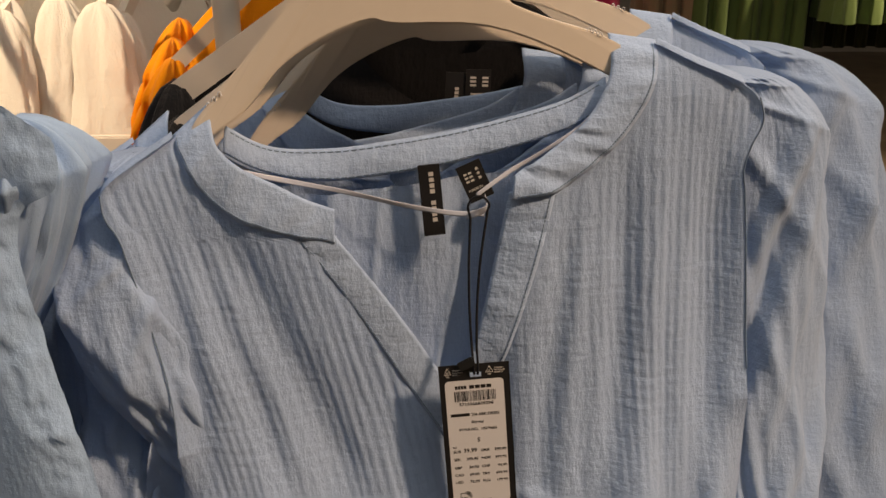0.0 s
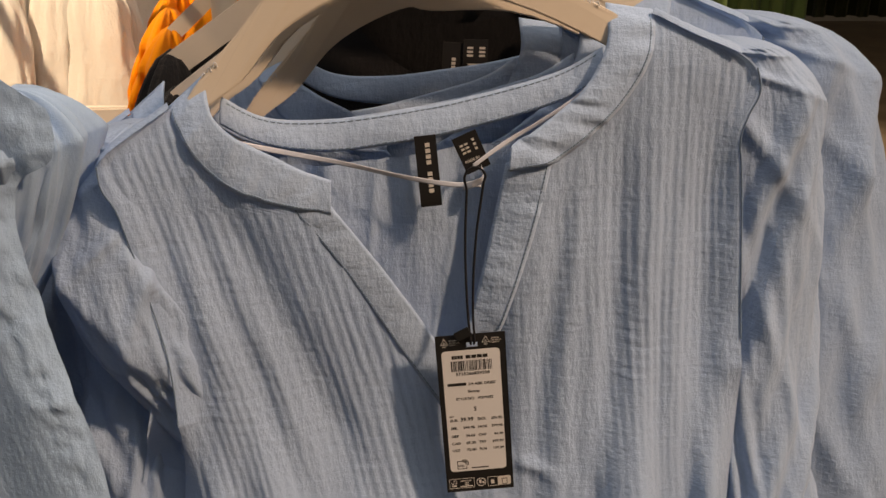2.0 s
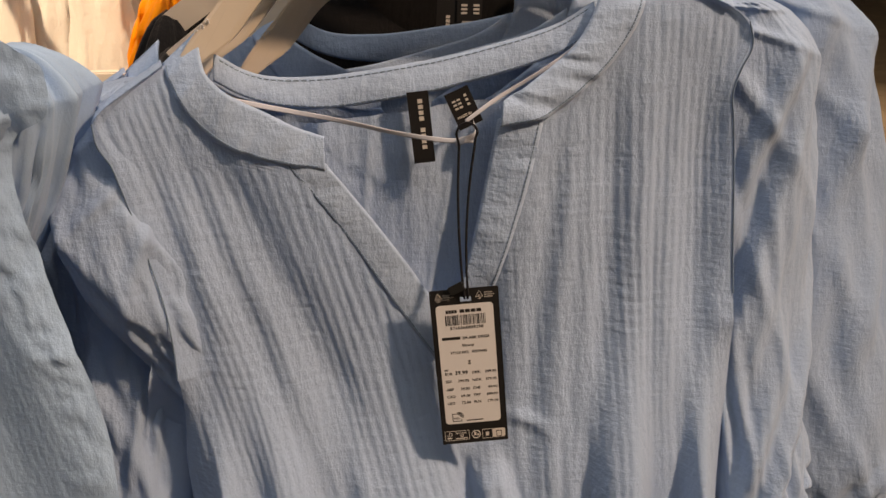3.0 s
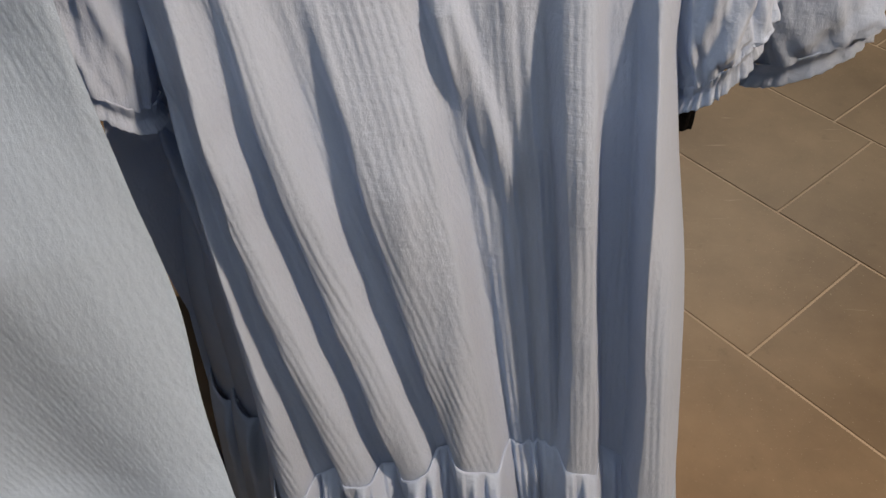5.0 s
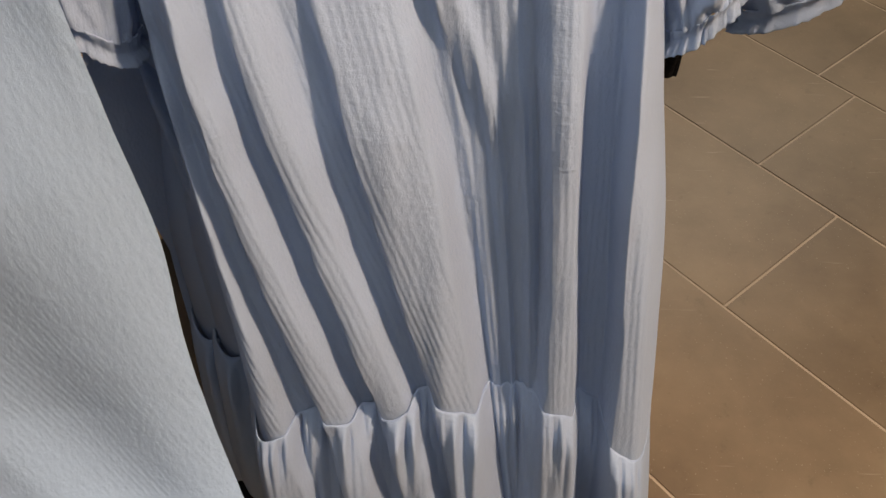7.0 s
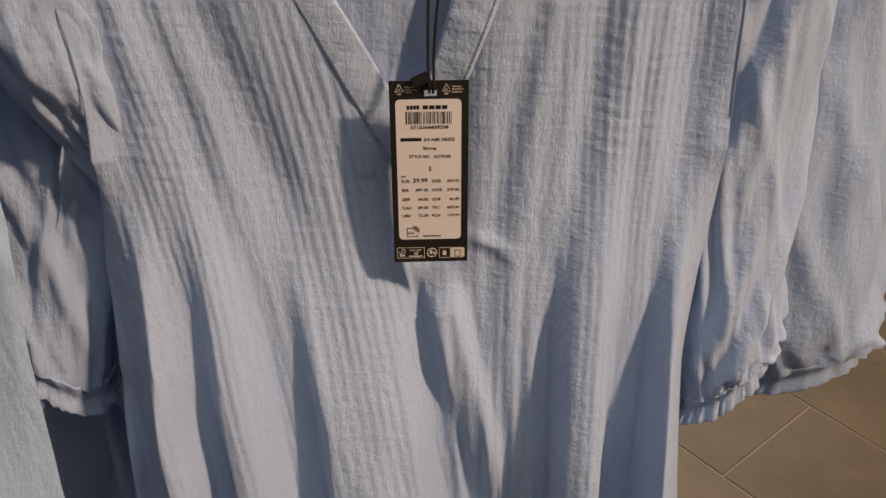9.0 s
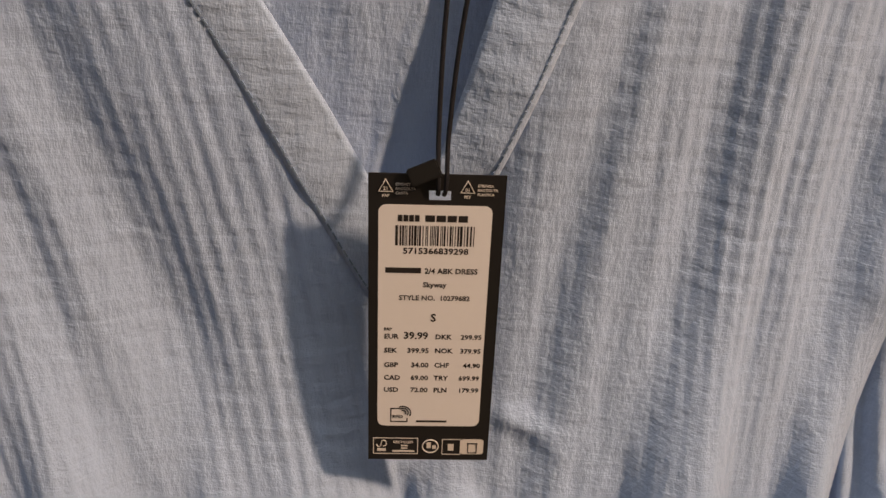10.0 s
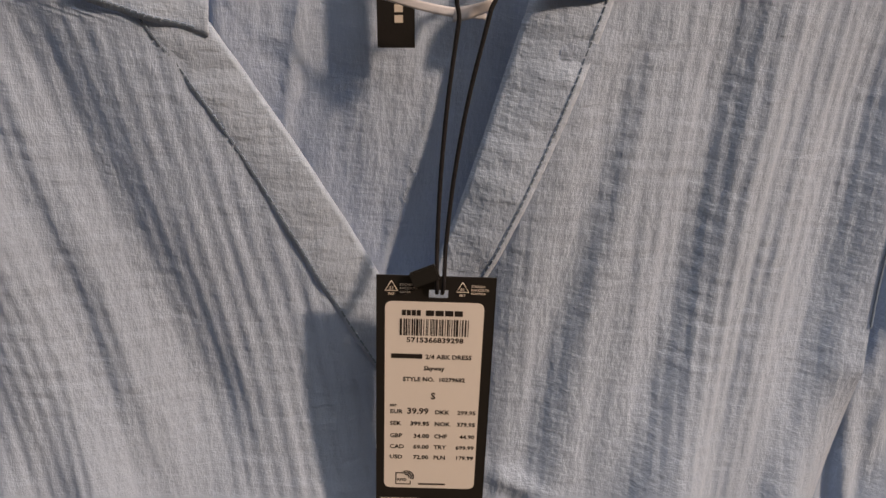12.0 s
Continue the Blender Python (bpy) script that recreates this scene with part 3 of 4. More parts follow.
        # tucks that fan out from the armhole
        phi = (a - np.pi) % (2 * np.pi) if side > 0 else (2 * np.pi - a)
        for t0, run, h_, w_ in ((.035, .04, .20, .016), (.085, .075, .24, .018), (.15, .13, .20, .022), (.24, .20, .16, .028), (.36, .26, .12, .035)):
            near = near + h_ * np.exp(-((t - t0 - run * phi) / w_) ** 2) * np.exp(-phi * .75) * np.clip((np.pi * 1.2 - phi) / .6, 0, 1)
        X = Cx + Rx * np.cos(a) * (bulge + near)
        Z = Dz + slant * np.cos(a) * side + 0 * a
        Y = yf(Cx, Dz) + Dy + .020 + Ry * np.sin(a) * (bulge + near)
        W = a * .05
        X = X + crinkle(W, Z, seed + 84, .9) * np.cos(a)
        Y = Y + crinkle(W, Z, seed + 84, .9) * np.sin(a)
        sl = hang("sleeve", sheet_mesh("sleeve", X, Y, Z, W, Z + 0 * a, True), BLUE)
        made.append(sl)
        t = np.linspace(0, 1, 26)[:, None]
        g = (.07 * vn(a * 17, t * 1.2, seed + 90) + .05 * vn(a * 31, t * 1.5, seed + 91)) * (.5 + .5 * np.abs(2 * t - 1))
        ridge = 1 + g - .10 * np.sin(np.pi * t) ** 2 + .05 * t
        X = Cx[-1] + Rx[-1] * np.cos(a) * ridge
        Y = yf(Cx[-1], Dz[-1]) + Dy[-1] + .020 + Ry[-1] * np.sin(a) * ridge
        Z = Dz[-1] + .002 - t * .024 + .030 * np.cos(a) * side
        cu = hang("cuff", sheet_mesh("cuff", X, Y, Z, W + 0 * t, Z, True), BLUE, None, "gathered elastic cuff", 0.0014)
        made.append(cu)
    under(base, *made)
    return base


def make_hanger(name="clothes_hanger"):
    """Flat cream wooden hanger with a steel hook, leaning as it hangs."""
    base = thing(name, (0, 0.5, 1.30), "cream lacquered flat wooden clothes hanger with steel hook", "hanger", "hangers on the rail")
    rim = [(-.182, 1.186), (-.155, 1.226), (-.139, 1.247), (-.117, 1.263), (-.095, 1.288), (-.072, 1.303), (-.045, 1.313), (-.029, 1.3105), (.029, 1.307), (.096, 1.279), (.168, 1.236),
           (.170, 1.252), (.130, 1.280), (.097, 1.300), (.060, 1.312), (.030, 1.325), (.010, 1.345), (-.012, 1.362), (-.034, 1.362), (-.060, 1.350), (-.085, 1.328), (-.108, 1.300), (-.1385, 1.266), (-.157, 1.240), (-.188, 1.200)]
    smooth_rim = []
    for chain in (rim[:11], rim[11:]):
        q = np.linspace(0, 1, len(chain))
        fx, fz = lin(q, [c[0] for c in chain]), lin(q, [c[1] for c in chain])
        smooth_rim += [(float(fx(p)), float(fz(p))) for p in np.linspace(0, 1, 44)]
    bm = bmesh.new()
    vs = [bm.verts.new((x, float(yf(x, z)) + .010, z)) for x, z in smooth_rim]
    face = bm.faces.new(vs)
    more = bmesh.ops.extrude_face_region(bm, geom=[face])
    bmesh.ops.translate(bm, vec=(0, .012, 0), verts=[v for v in more["geom"] if isinstance(v, bmesh.types.BMVert)])
    bmesh.ops.bevel(bm, geom=[e for e in bm.edges if abs(e.verts[0].co.y - e.verts[1].co.y) < .009], offset=.0009, segments=2, affect="EDGES")
    wood = part("arm", bm, CREAM)
    hook = cord("hook", [(-.023, .513, 1.355), (-.022, .513, 1.385)] + [(-.023 - .021 * math.sin(a), .513, 1.417 - .024 * math.cos(a)) for a in np.linspace(.3, 4.6, 9)], .0019, STEEL, None, "bent steel hook")
    grips = []
    for k in range(3):
        for gx, gz, gy, dz in ((.086, 1.3045, .529, -.38), (-.136, 1.268, .484, .85)):
            x_ = gx + .0035 * k
            z_ = gz + dz * .0035 * k
            grips.append(cord("grip_tooth", [(x_ - .0012, gy, z_ - .001), (x_, gy, z_ + .0014), (x_ + .0012, gy, z_ - .001)], .00035, PAPER))
    under(base, wood, hook, *grips)
    return base


main = make_dress("dress", "light blue crinkled gauze dress with V neck on hanger", 1.0, 3)
main_hanger = make_hanger()

# ---- the other dresses on the same rail ----
rest = make_dress("dress", "light blue crinkled gauze dress hanging behind another", 0.45, 11, behind=.05, spread=.045)
rest.matrix_basis = pose(-.012, .5 + .034, 1.291, 0, 0, 0)
copy_thing(main_hanger, pose(.003, .5 + .030, 1.2966))
copy_thing(rest, pose(-.046, .5 + .066, 1.283, 0, 0, 1.5))
copy_thing(main_hanger, pose(.022, .5 + .058, 1.284, 0, 0, 1.5))
wide = make_dress("dress", "light blue crinkled gauze dress with one sleeve sticking out", 0.45, 17, .074, .040, .05)
wide.matrix_basis = pose(.028, .5 + .095, 1.308, 0, 0, -4)
copy_thing(main_hanger, pose(.028, .5 + .091, 1.308, 0, 0, -4))


# ---- other garments ----
def garment(name, label, mat, width, length, seed, at, turn=0.0, depth=0.05, flare=0.25, sleeve=0.28, group="", neck=0.09, drop=0.055, fine=1.0, hanger=True, slim=1.0):
    """A garment on a hanger: a pleated body that hangs from the shoulders, a neck opening and two limp sleeves. at: the middle of the neck line."""
    base = thing(name, at, label, "garment", group)
    base.matrix_basis = pose(*at, 0, 0, turn)
    made = []
    hw = width / 2
    a = np.linspace(0, 2 * np.pi, int(150 * fine), endpoint=False)[None, :]
    t = np.linspace(0, 1, int(90 * fine))[:, None]
    c, s = np.cos(a), np.sin(a)
    sx = np.sign(c) * np.abs(c) ** 0.75
    fall = np.abs(sx)
    start = -drop * np.clip((fall * hw - neck) / max(.01, hw - neck), 0, 1) ** 1.1 - np.where(s < 0, .06, .02) * np.clip(1 - (fall * hw / neck) ** 2, 0, 1)
    Z = start + (-length - start) * t
    grow = np.clip(t, 0, 1)
    X = sx * hw * (1 + flare * grow) * (1 - .16 * np.exp(-t * 16))
    D = depth * (0.25 + 0.75 * np.clip(t * 5, 0, 1)) * (1 + 0.7 * flare * grow)
    Y = s * D
    w = vn(a * 3.2 + 9, t * 1.5, seed) * .6 + vn(a * 6.5, t * 1.2, seed + 1) * .4
    Y = Y * (1 + .5 * grow * w) + .012 * grow * w
    X = X * (1 + .05 * grow * vn(a * 4, t * 2, seed + 2))
    made.append(hang("body", sheet_mesh("body", X, Y, Z, a * hw * .6, Z, True), mat))
    for side in (-1, 1):
        b = np.linspace(0, 2 * np.pi, int(60 * fine), endpoint=False)[None, :]
        u = np.linspace(0, 1, int(60 * fine))[:, None]
        R = slim * (.030 + .028 * np.sin(np.pi * np.clip(u * .8 + .12, 0, 1))) * np.sqrt(1 - (1 - np.clip(u * 6, 0, 1)) ** 2)
        wr = 1 + .24 * vn(b * 2 + 4, u * 3, seed + 5 + side) + .16 * vn(b * 4 + u * 3, u * 4, seed + 15 + side) + .06 * vn(b * 9, u * 14, seed + 25 + side)
        Xs = side * (hw - .020 + .050 * np.sin(u * 1.6)) + R * .55 * np.cos(b) * wr
        Ys = R * 1.15 * np.sin(b) * wr + .004
        Zs = -drop + .015 - u * sleeve + 0 * b
        made.append(hang("sleeve", sheet_mesh("sleeve", Xs, Ys, Zs, b * .05 + 0 * u, Zs, True), mat))
    for ob in made:
        ob.parent = base
    if hanger:
        h = thing("clothes_hanger", at, "cream wooden clothes hanger holding a garment", "hanger", "hangers on the racks")
        h.matrix_basis = pose(*at, 0, 0, turn)
        bm = bmesh.new()
        rim = [(-hw * .92, -drop - .012), (-neck * .6, .018), (0, .030), (neck * .6, .018), (hw * .92, -drop - .012), (hw * .92, -drop + .012), (neck * .6, .044), (0, .062), (-neck * .6, .044), (-hw * .92, -drop + .012)]
        f = bm.faces.new([bm.verts.new((x, -.006, z)) for x, z in rim])
        more = bmesh.ops.extrude_face_region(bm, geom=[f])
        bmesh.ops.translate(bm, vec=(0, .012, 0), verts=[v for v in more["geom"] if isinstance(v, bmesh.types.BMVert)])
        part("arm", bm, CREAM, h)
        cord("hook", [(0, 0, .055), (0, 0, .09), (.016, 0, .115), (0, 0, .135), (-.016, 0, .118)], .002, STEEL, h)
    return base


def garment_row(name, label, mat, spots, **kw):
    first = garment(name, label, mat, at=spots[0][:3], turn=spots[0][3], **kw)
    for x, y, z, turn in spots[1:]:
        copy_thing(first, pose(x, y, z, 0, 0, turn))
    return first


# black, then orange, further along the same arm
garment("black_dress", "black cotton dress hanging behind blue dresses", BLACK, .46, 1.15, 21, (.005, .665, 1.292), 8, depth=.05, sleeve=.53, group="black dresses", neck=.10, drop=.075)
garment("black_dress", "black cotton dress hanging behind blue dresses", BLACK, .46, 1.13, 23, (-.015, .73, 1.310), 8, depth=.05, sleeve=.42, group="black dresses", neck=.085, drop=.075)
garment_row("orange_blouse", "bright orange cotton blouse hanging on the rail", ORANGE, [(-.128, 1.06, 1.312, 10), (-.148, 1.13, 1.327, 10), (-.158, 1.20, 1.345, 10)], width=.44, length=.7, seed=31, depth=.05, group="orange blouses", drop=.10)
for k, (x_, y_, z_, turn_) in enumerate(((-.700, 1.44, 1.300, 84), (-.652, 1.47, 1.318, 90), (-.604, 1.45, 1.292, 80), (-.556, 1.48, 1.310, 88), (-.508, 1.46, 1.300, 94), (-.470, 1.50, 1.285, 86))):
    garment("white_blouse", "white crinkled gauze blouse seen from its sleeve", WHITE, .42, .70, 41 + 7 * k, (x_, y_, z_ + .016), turn_, slim=.74, depth=.030, sleeve=.42, group="white blouses on the rail", drop=.055)
garment("white_blouse", "white crinkled gauze blouse hanging apart behind others", WHITE, .40, .66, 97, (-.50, 1.92, 1.31), 86, slim=.6, depth=.03, sleeve=.40, group="white blouses on the rail", drop=.06)

# the pale dress on the neighbouring arm, much nearer
NX = lin([1.32, 1.285, 1.262, 1.235, 1.21, 1.14, 1.08, .98, .90, .80, .70, .44, .2], [-.225, -.196, -.182, -.184, -.202, -.197, -.178, -.172, -.164, -.152, -.154, -.143, -.135])
pale = thing("pale_dress", (-.40, .42, 1.33), "pale blue crinkled gauze dress with gathered shoulder seam", "dress")
s, t = np.linspace(0, 1, 300)[None, :], np.linspace(0, 1, 340)[:, None]
zb = np.clip(.41 + 1.6 * (-.316 - (-.62 + .48 * s)), .05, .8)
Z = 1.262 + (zb - 1.262) * t
X = -.62 + (NX(Z) - .012 + .62) * s
Z = Z + np.minimum(.9 * (-.19 - X), .10) * (1 - t) ** 3
Y = yf(X * 0, Z) - .10 + .2 * X * np.clip((Z - .3) / .8, .4, 1) + .035
Y += .014 * np.clip(s - .88, 0, 1) ** 2 * 69
Y -= .012 * vn(X * 11 + Z * 3.5, Z * 2.0, 7) * np.clip((1.25 - Z) / .3, 0, 1) + .004 * vn(X * 22 + Z * 6, Z * 2.2, 8)
Y += .3 * np.clip(-.19 - X, 0, .2) * np.clip((Z - .85) / .15, 0, 1)
gat = np.exp(-((X - (NX(Z) - .020)) / .016) ** 2) * np.clip((Z - 1.0) / .1, 0, 1)
Y -= gat * .0016 * vn(X * 160, Z * 200, 12) + gat * .003 * vn(X * 30, Z * 90, 13)
Y -= crinkle(X + .30 * Z, Z, 77, .42, 1.0)


def flare_out(X, Y, Z):
    """The skirt of the pale dress swings out towards the aisle."""
    v = np.clip((.85 - Z) / .45, 0, 1.5)
    k = 1 - .16 * np.where(v < 1, v * v, 2 * v - 1)
    return .068 + (X - .068) * k, -.06 + (Y + .06) * k, 1.25 + (Z - 1.25) * k


UP = X + .15 * Z
ZP = Z
X, Y, Z = flare_out(X, Y, Z)
under(pale, hang("body", sheet_mesh("pale_body", X, Y, Z, UP, ZP), PALE))
a, t = np.linspace(0, 2 * np.pi, 140, endpoint=False)[None, :], np.linspace(0, 1, 110)[:, None]
R = .042 * np.sqrt(np.clip(t * 7, 0, 1)) * (1 - .45 * t)
Xs = -.232 - .085 * t ** 1.5 + R * np.cos(a) * (1 + .30 * vn(a * 15, t * 2.5, 91) * np.exp(-t * 1.5))
Zs = 1.268 - t * .20 + 0 * a
Ys = .452 + R * 1.2 * np.sin(a) * (1 + .42 * vn(a * 15, t * 2.5, 91) * np.exp(-t * 1.2) + .22 * vn(a * 3 + t * 6, t * 5, 93)) + .02 * t
under(pale, hang("sleeve", sheet_mesh("pale_sleeve", Xs, Ys, Zs, a * .04 + 0 * t, Zs, True), PALE))
# pink piping along its hem
xs = np.linspace(-.62, -.20, 90)
zs = np.clip(.41 + 1.6 * (-.316 - xs), .05, .8)
coral_piping = cord("piping", [tuple(float(v) for v in flare_out(x, yf(0, z) - .068 + .2 * x * .4, z)) for x, z in zip(xs[::6], zs[::6])], .0045, PIPE, None, "pink piped hem")
under(pale, coral_piping)
coral = garment("coral_dress", "coral red dress hanging behind a pale dress", CORAL, .44, 1.24, 51, (-.66, .50, 1.30), 12, depth=.03, sleeve=.3)
# dark navy dress shape added to stand in for shade below the piped hem
navy = garment("navy_dress", "navy dress shape standing in for shade between hanging dresses", SHADE_NAVY, .42, 1.2, 52, (-.52, .44, 1.30), 12, depth=.03, sleeve=.3)

# the stand that carries the arms
stand = thing("clothes_stand", (-.25, 1.0, 0), "cream painted steel clothes stand with straight arms", "clothes rack")
for nm, pts, r in (("post", [(-.25, 1.0, .004), (-.25, 1.0, 1.72)], .0155), ("crossbar", [(-.75, 1.0, 1.445), (.28, 1.0, 1.445)], .011),
                   ("arm", [(-.012, .42, 1.438), (-.06, 1.0, 1.438)], .008), ("arm", [(-.44, .30, 1.46), (-.44, 1.0, 1.445)], .008), ("arm", [(-.07, 1.0, 1.445), (-.15, 1.42, 1.475)], .008), ("arm", [(-.74, 1.0, 1.445), (-.74, 1.47, 1.445)], .008),
                   ("rail", [(-.80, 1.465, 1.440), (-.42, 1.465, 1.440)], .008), ("arm", [(-.50, 1.465, 1.440), (-.50, 1.96, 1.440)], .008)):
    under(stand, cord(nm, pts, r, POST, smooth=False))
under(stand, part("side_bar", box(.34, .014, .055, (-.42, 1.0, 1.110), .002), POST))
under(stand, part("base_plate", box(.42, .42, .012, (-.25, 1.0, .007), .003), POST))

tagged(part("plinth", box(.63, .60, .11, (-.315, .655, .0555), .008), PLASTIC), "low black plinth standing on the tiles under dresses", "plinth")

# far racks
garment_row("green_dress", "sage green dress hanging on a far rack", GREEN, [(1.06 + .075 * i, 3.75 + .02 * (i % 2), 1.62, 78 + 5 * (i % 3)) for i in range(6)], width=.46, length=.86, seed=61, depth=.05, group="green dresses on the far rack", fine=.6)
garment_row("beige_dress", "beige dress hanging on a far rack", BEIGE, [(.86 + .07 * i, 3.75, 1.62, 84) for i in range(3)], width=.44, length=.95, seed=63, depth=.05, group="beige dresses on the far rack", fine=.6)
garment_row("floral_blouse", "dark floral blouse hanging on a far rack", FLORAL, [(1.58 + .09 * i, 3.85, 1.55, 80) for i in range(6)], width=.44, length=.62, seed=67, depth=.05, group="dark blouses on the far rack", fine=.6)
garment_row("green_blouse", "green blouse hanging above dark blouses", GREEN, [(1.56 + .10 * i, 3.55, 1.55, 80) for i in range(6)], width=.44, length=.50, seed=68, depth=.05, group="green blouses on the far rack", fine=.6)
garment("pink_blouse", "bright pink blouse hanging on a far rack", PINK, .42, .5, 69, (.62, 3.5, 1.60), 80, depth=.06, fine=.6)
rack = thing("clothes_rack", (1.4, 3.8, 0), "cream steel clothes rack standing on the tiles", "clothes rack")
for nm, pts in (("rail", [(.5, 3.8, 1.76), (2.3, 3.8, 1.76)]), ("post", [(.5, 3.8, 0.0), (.5, 3.8, 1.78)]), ("post", [(2.3, 3.8, 0.0), (2.3, 3.8, 1.78)]),
                ("foot", [(2.08, 3.52, .015), (2.52, 4.10, .015)]), ("foot", [(.3, 3.5, .015), (.7, 4.1, .015)]), ("rail", [(1.5, 3.6, 1.69), (2.3, 3.6, 1.69)])):
    under(rack, cord(nm, pts, .014, POST, smooth=False))

# ---- labels, ribbon, cord and the price tag ----
def lettering(text, size, at, mat, parent, m, align="LEFT", name="lettering", wide=1.0):
    """Flat letters on a plane: at is (right, up) in metres in the plane's own measure m."""
    cu = bpy.data.curves.new(name, "FONT")
    cu.body, cu.size, cu.align_x, cu.extrude, cu.resolution_u, cu.offset = text, size, align, 0.00003, 2, size * .022
    temp = bpy.data.objects.new(name, cu)
    me = bpy.data.meshes.new_from_object(temp)
    bpy.data.objects.remove(temp)
    me.name = name
    me.transform(m @ Matrix.Translation((at[0], at[1], .00022)) @ Matrix.Diagonal((wide, 1, 1, 1)))
    return hang(name, me, mat, parent)


def bars(rects, mat, parent, m, name="print", lift=.0002, thick=.00008):
    bm = bmesh.new()
    for cx, cy, w, h in rects:
        bmesh.ops.create_cube(bm, size=1, matrix=m @ Matrix.Translation((cx, cy, lift)) @ Matrix.Diagonal((w, h, thick, 1)))
    return part(name, bm, mat, parent)


def plate(w, h, r, thick, m, mat, parent, name, hole=None):
    bm = bmesh.new()
    pts = []
    for cx, cy, a0 in ((w - r, -r, 0), (r, -r, 90), (r, -h + r, 180), (w - r, -h + r, 270)):
        pts += [(cx + r * math.cos(radians(a0 + k * 22.5)), cy + r * math.sin(radians(a0 + k * 22.5))) for k in range(5)] if r else [(cx, cy)]
    f = bm.faces.new([bm.verts.new((x, y, 0)) for x, y in pts])
    more = bmesh.ops.extrude_face_region(bm, geom=[f])
    bmesh.ops.translate(bm, vec=(0, 0, -thick), verts=[v for v in more["geom"] if isinstance(v, bmesh.types.BMVert)])
    bmesh.ops.transform(bm, matrix=m, verts=bm.verts)
    return part(name, bm, mat, parent)


TL, TR, BLc = Vector((-.0060, .4745, 1.1055)), Vector((.0382, .4765, 1.1085)), Vector((.0000, .4660, .9925))
ex = (TR - TL).normalized()
ey = (TL - BLc)
ey = (ey - ey.dot(ex) * ex).normalized()
ez = ex.cross(ey)
TAG = Matrix((( ex.x, ey.x, ez.x, TL.x), (ex.y, ey.y, ez.y, TL.y), (ex.z, ey.z, ez.z, TL.z), (0, 0, 0, 1)))
tag = thing("price_tag", (0, 0, 0), "black card price tag with cream label on black cord", "price tag")
mm = .001
# card in five pieces round the slot, joined as one
bm = bmesh.new()
for x0_, x1_, y0_, y1_ in ((0, 19.6, 0, 9), (26.7, 44.5, 0, 9), (19.6, 26.7, 0, 5.6), (0, 44.5, 9, 113.5)):
    bmesh.ops.create_cube(bm, size=1, matrix=TAG @ Matrix.Translation(((x0_ + x1_) / 2 * mm, -(y0_ + y1_) / 2 * mm, -.0003)) @ Matrix.Diagonal(((x1_ - x0_) * mm, (y1_ - y0_) * mm, .0006, 1)))
part("card", bm, CARD, tag)
lab = plate(37.2 * mm, 87.4 * mm, 2.6 * mm, .00012, TAG @ Matrix.Translation((3.3 * mm, -10.6 * mm, .00016)), PAPER, tag, "label")
TXT = TAG
P = lambda x, y: (x * mm, -(y - (1.2 * (98 - y) / 86 if 12 < y < 98 else 0)) * mm)


def tx(text, x, y, size, align="LEFT", mat=INK, wide=1.0):
    lettering(text, size * mm, P(x, y), mat, tag, TXT, align, "lettering", wide)


# maker's mark as a plain row of blocks
for k in range(4):
    bars([((10.4 + 1.85 * k) * mm, -15.3 * mm, 1.55 * mm, 2.3 * mm)], INK, tag, TXT, "maker_mark")
    bars([((20.2 + 3.6 * k) * mm, -15.3 * mm, 3.1 * mm, 2.3 * mm)], INK, tag, TXT, "maker_mark")
rng = random.Random(5)
x, stripes = 8.9, []
while x < 35.6:
    w = rng.choice((.28, .28, .56, .56, .84))
    stripes.append(((x + w / 2) * mm, -21.5 * mm, w * mm, 7.2 * mm))
    x += w + rng.choice((.28, .28, .56, .7))
for stripe in stripes:
    bars([stripe], INK, tag, TXT, "bar")
tx("5715366839298", 22.4, 29.0, 3.0, "CENTER", wide=1.12)
bars([(11.7 * mm, -34.3 * mm, 12.0 * mm, 2.0 * mm)], INK, tag, TXT, "style_name")
tx("2/4 ABK DRESS", 18.9, 36.2, 2.75, wide=1.0)
tx("Skyway", 22.4, 41.3, 2.7, "CENTER")
tx("STYLE NO.  10279682", 22.5, 46.3, 2.6, "CENTER")
tx("S", 22.4, 54.4, 4.2, "CENTER")
tx("RRP", 5.4, 58.2, 1.6)
for (c1, v1, c2, v2), y in zip((("EUR", "39.99", "DKK", "299.95"), ("SEK", "399.95", "NOK", "379.95"), ("GBP", "34.00", "CHF", "44.90"), ("CAD", "69.00", "TRY", "699.99"), ("USD", "72.00", "PLN", "179.99")), (61.4, 67.0, 72.9, 78.2, 83.3)):
    tx(c1, 5.5, y, 2.7, wide=1.02)
    if v1 == "39.99":
        tx(v1, 12.2, y, 3.9)
    else:
        tx(v1, 21.3, y, 2.7, "RIGHT", wide=1.05)
    tx(c2, 23.3, y, 2.7, wide=1.02)
    tx(v2, 39.6, y, 2.6, "RIGHT", wide=1.05)
# small signs
bars([(11.0 * mm, -90.4 * mm, 5.6 * mm, .45 * mm), (8.2 * mm, -93.2 * mm, .45 * mm, 6.0 * mm), (11.0 * mm, -96.1 * mm, 6.0 * mm, .45 * mm), (14.1 * mm, -95.4 * mm, .45 * mm, 1.8 * mm)], INK, tag, TXT, "radio_mark_frame")
tx("RFID", 8.7, 94.6, 1.9)
for r in (1.0, 1.9, 2.8):
    pts = [TXT @ Vector(((12.6 + r * math.sin(radians(a))) * mm, (-92.2 + r * math.cos(radians(a))) * mm, .0002)) for a in range(-30, 121, 15)]
    cord("radio_wave", pts, .00022, INK, tag)
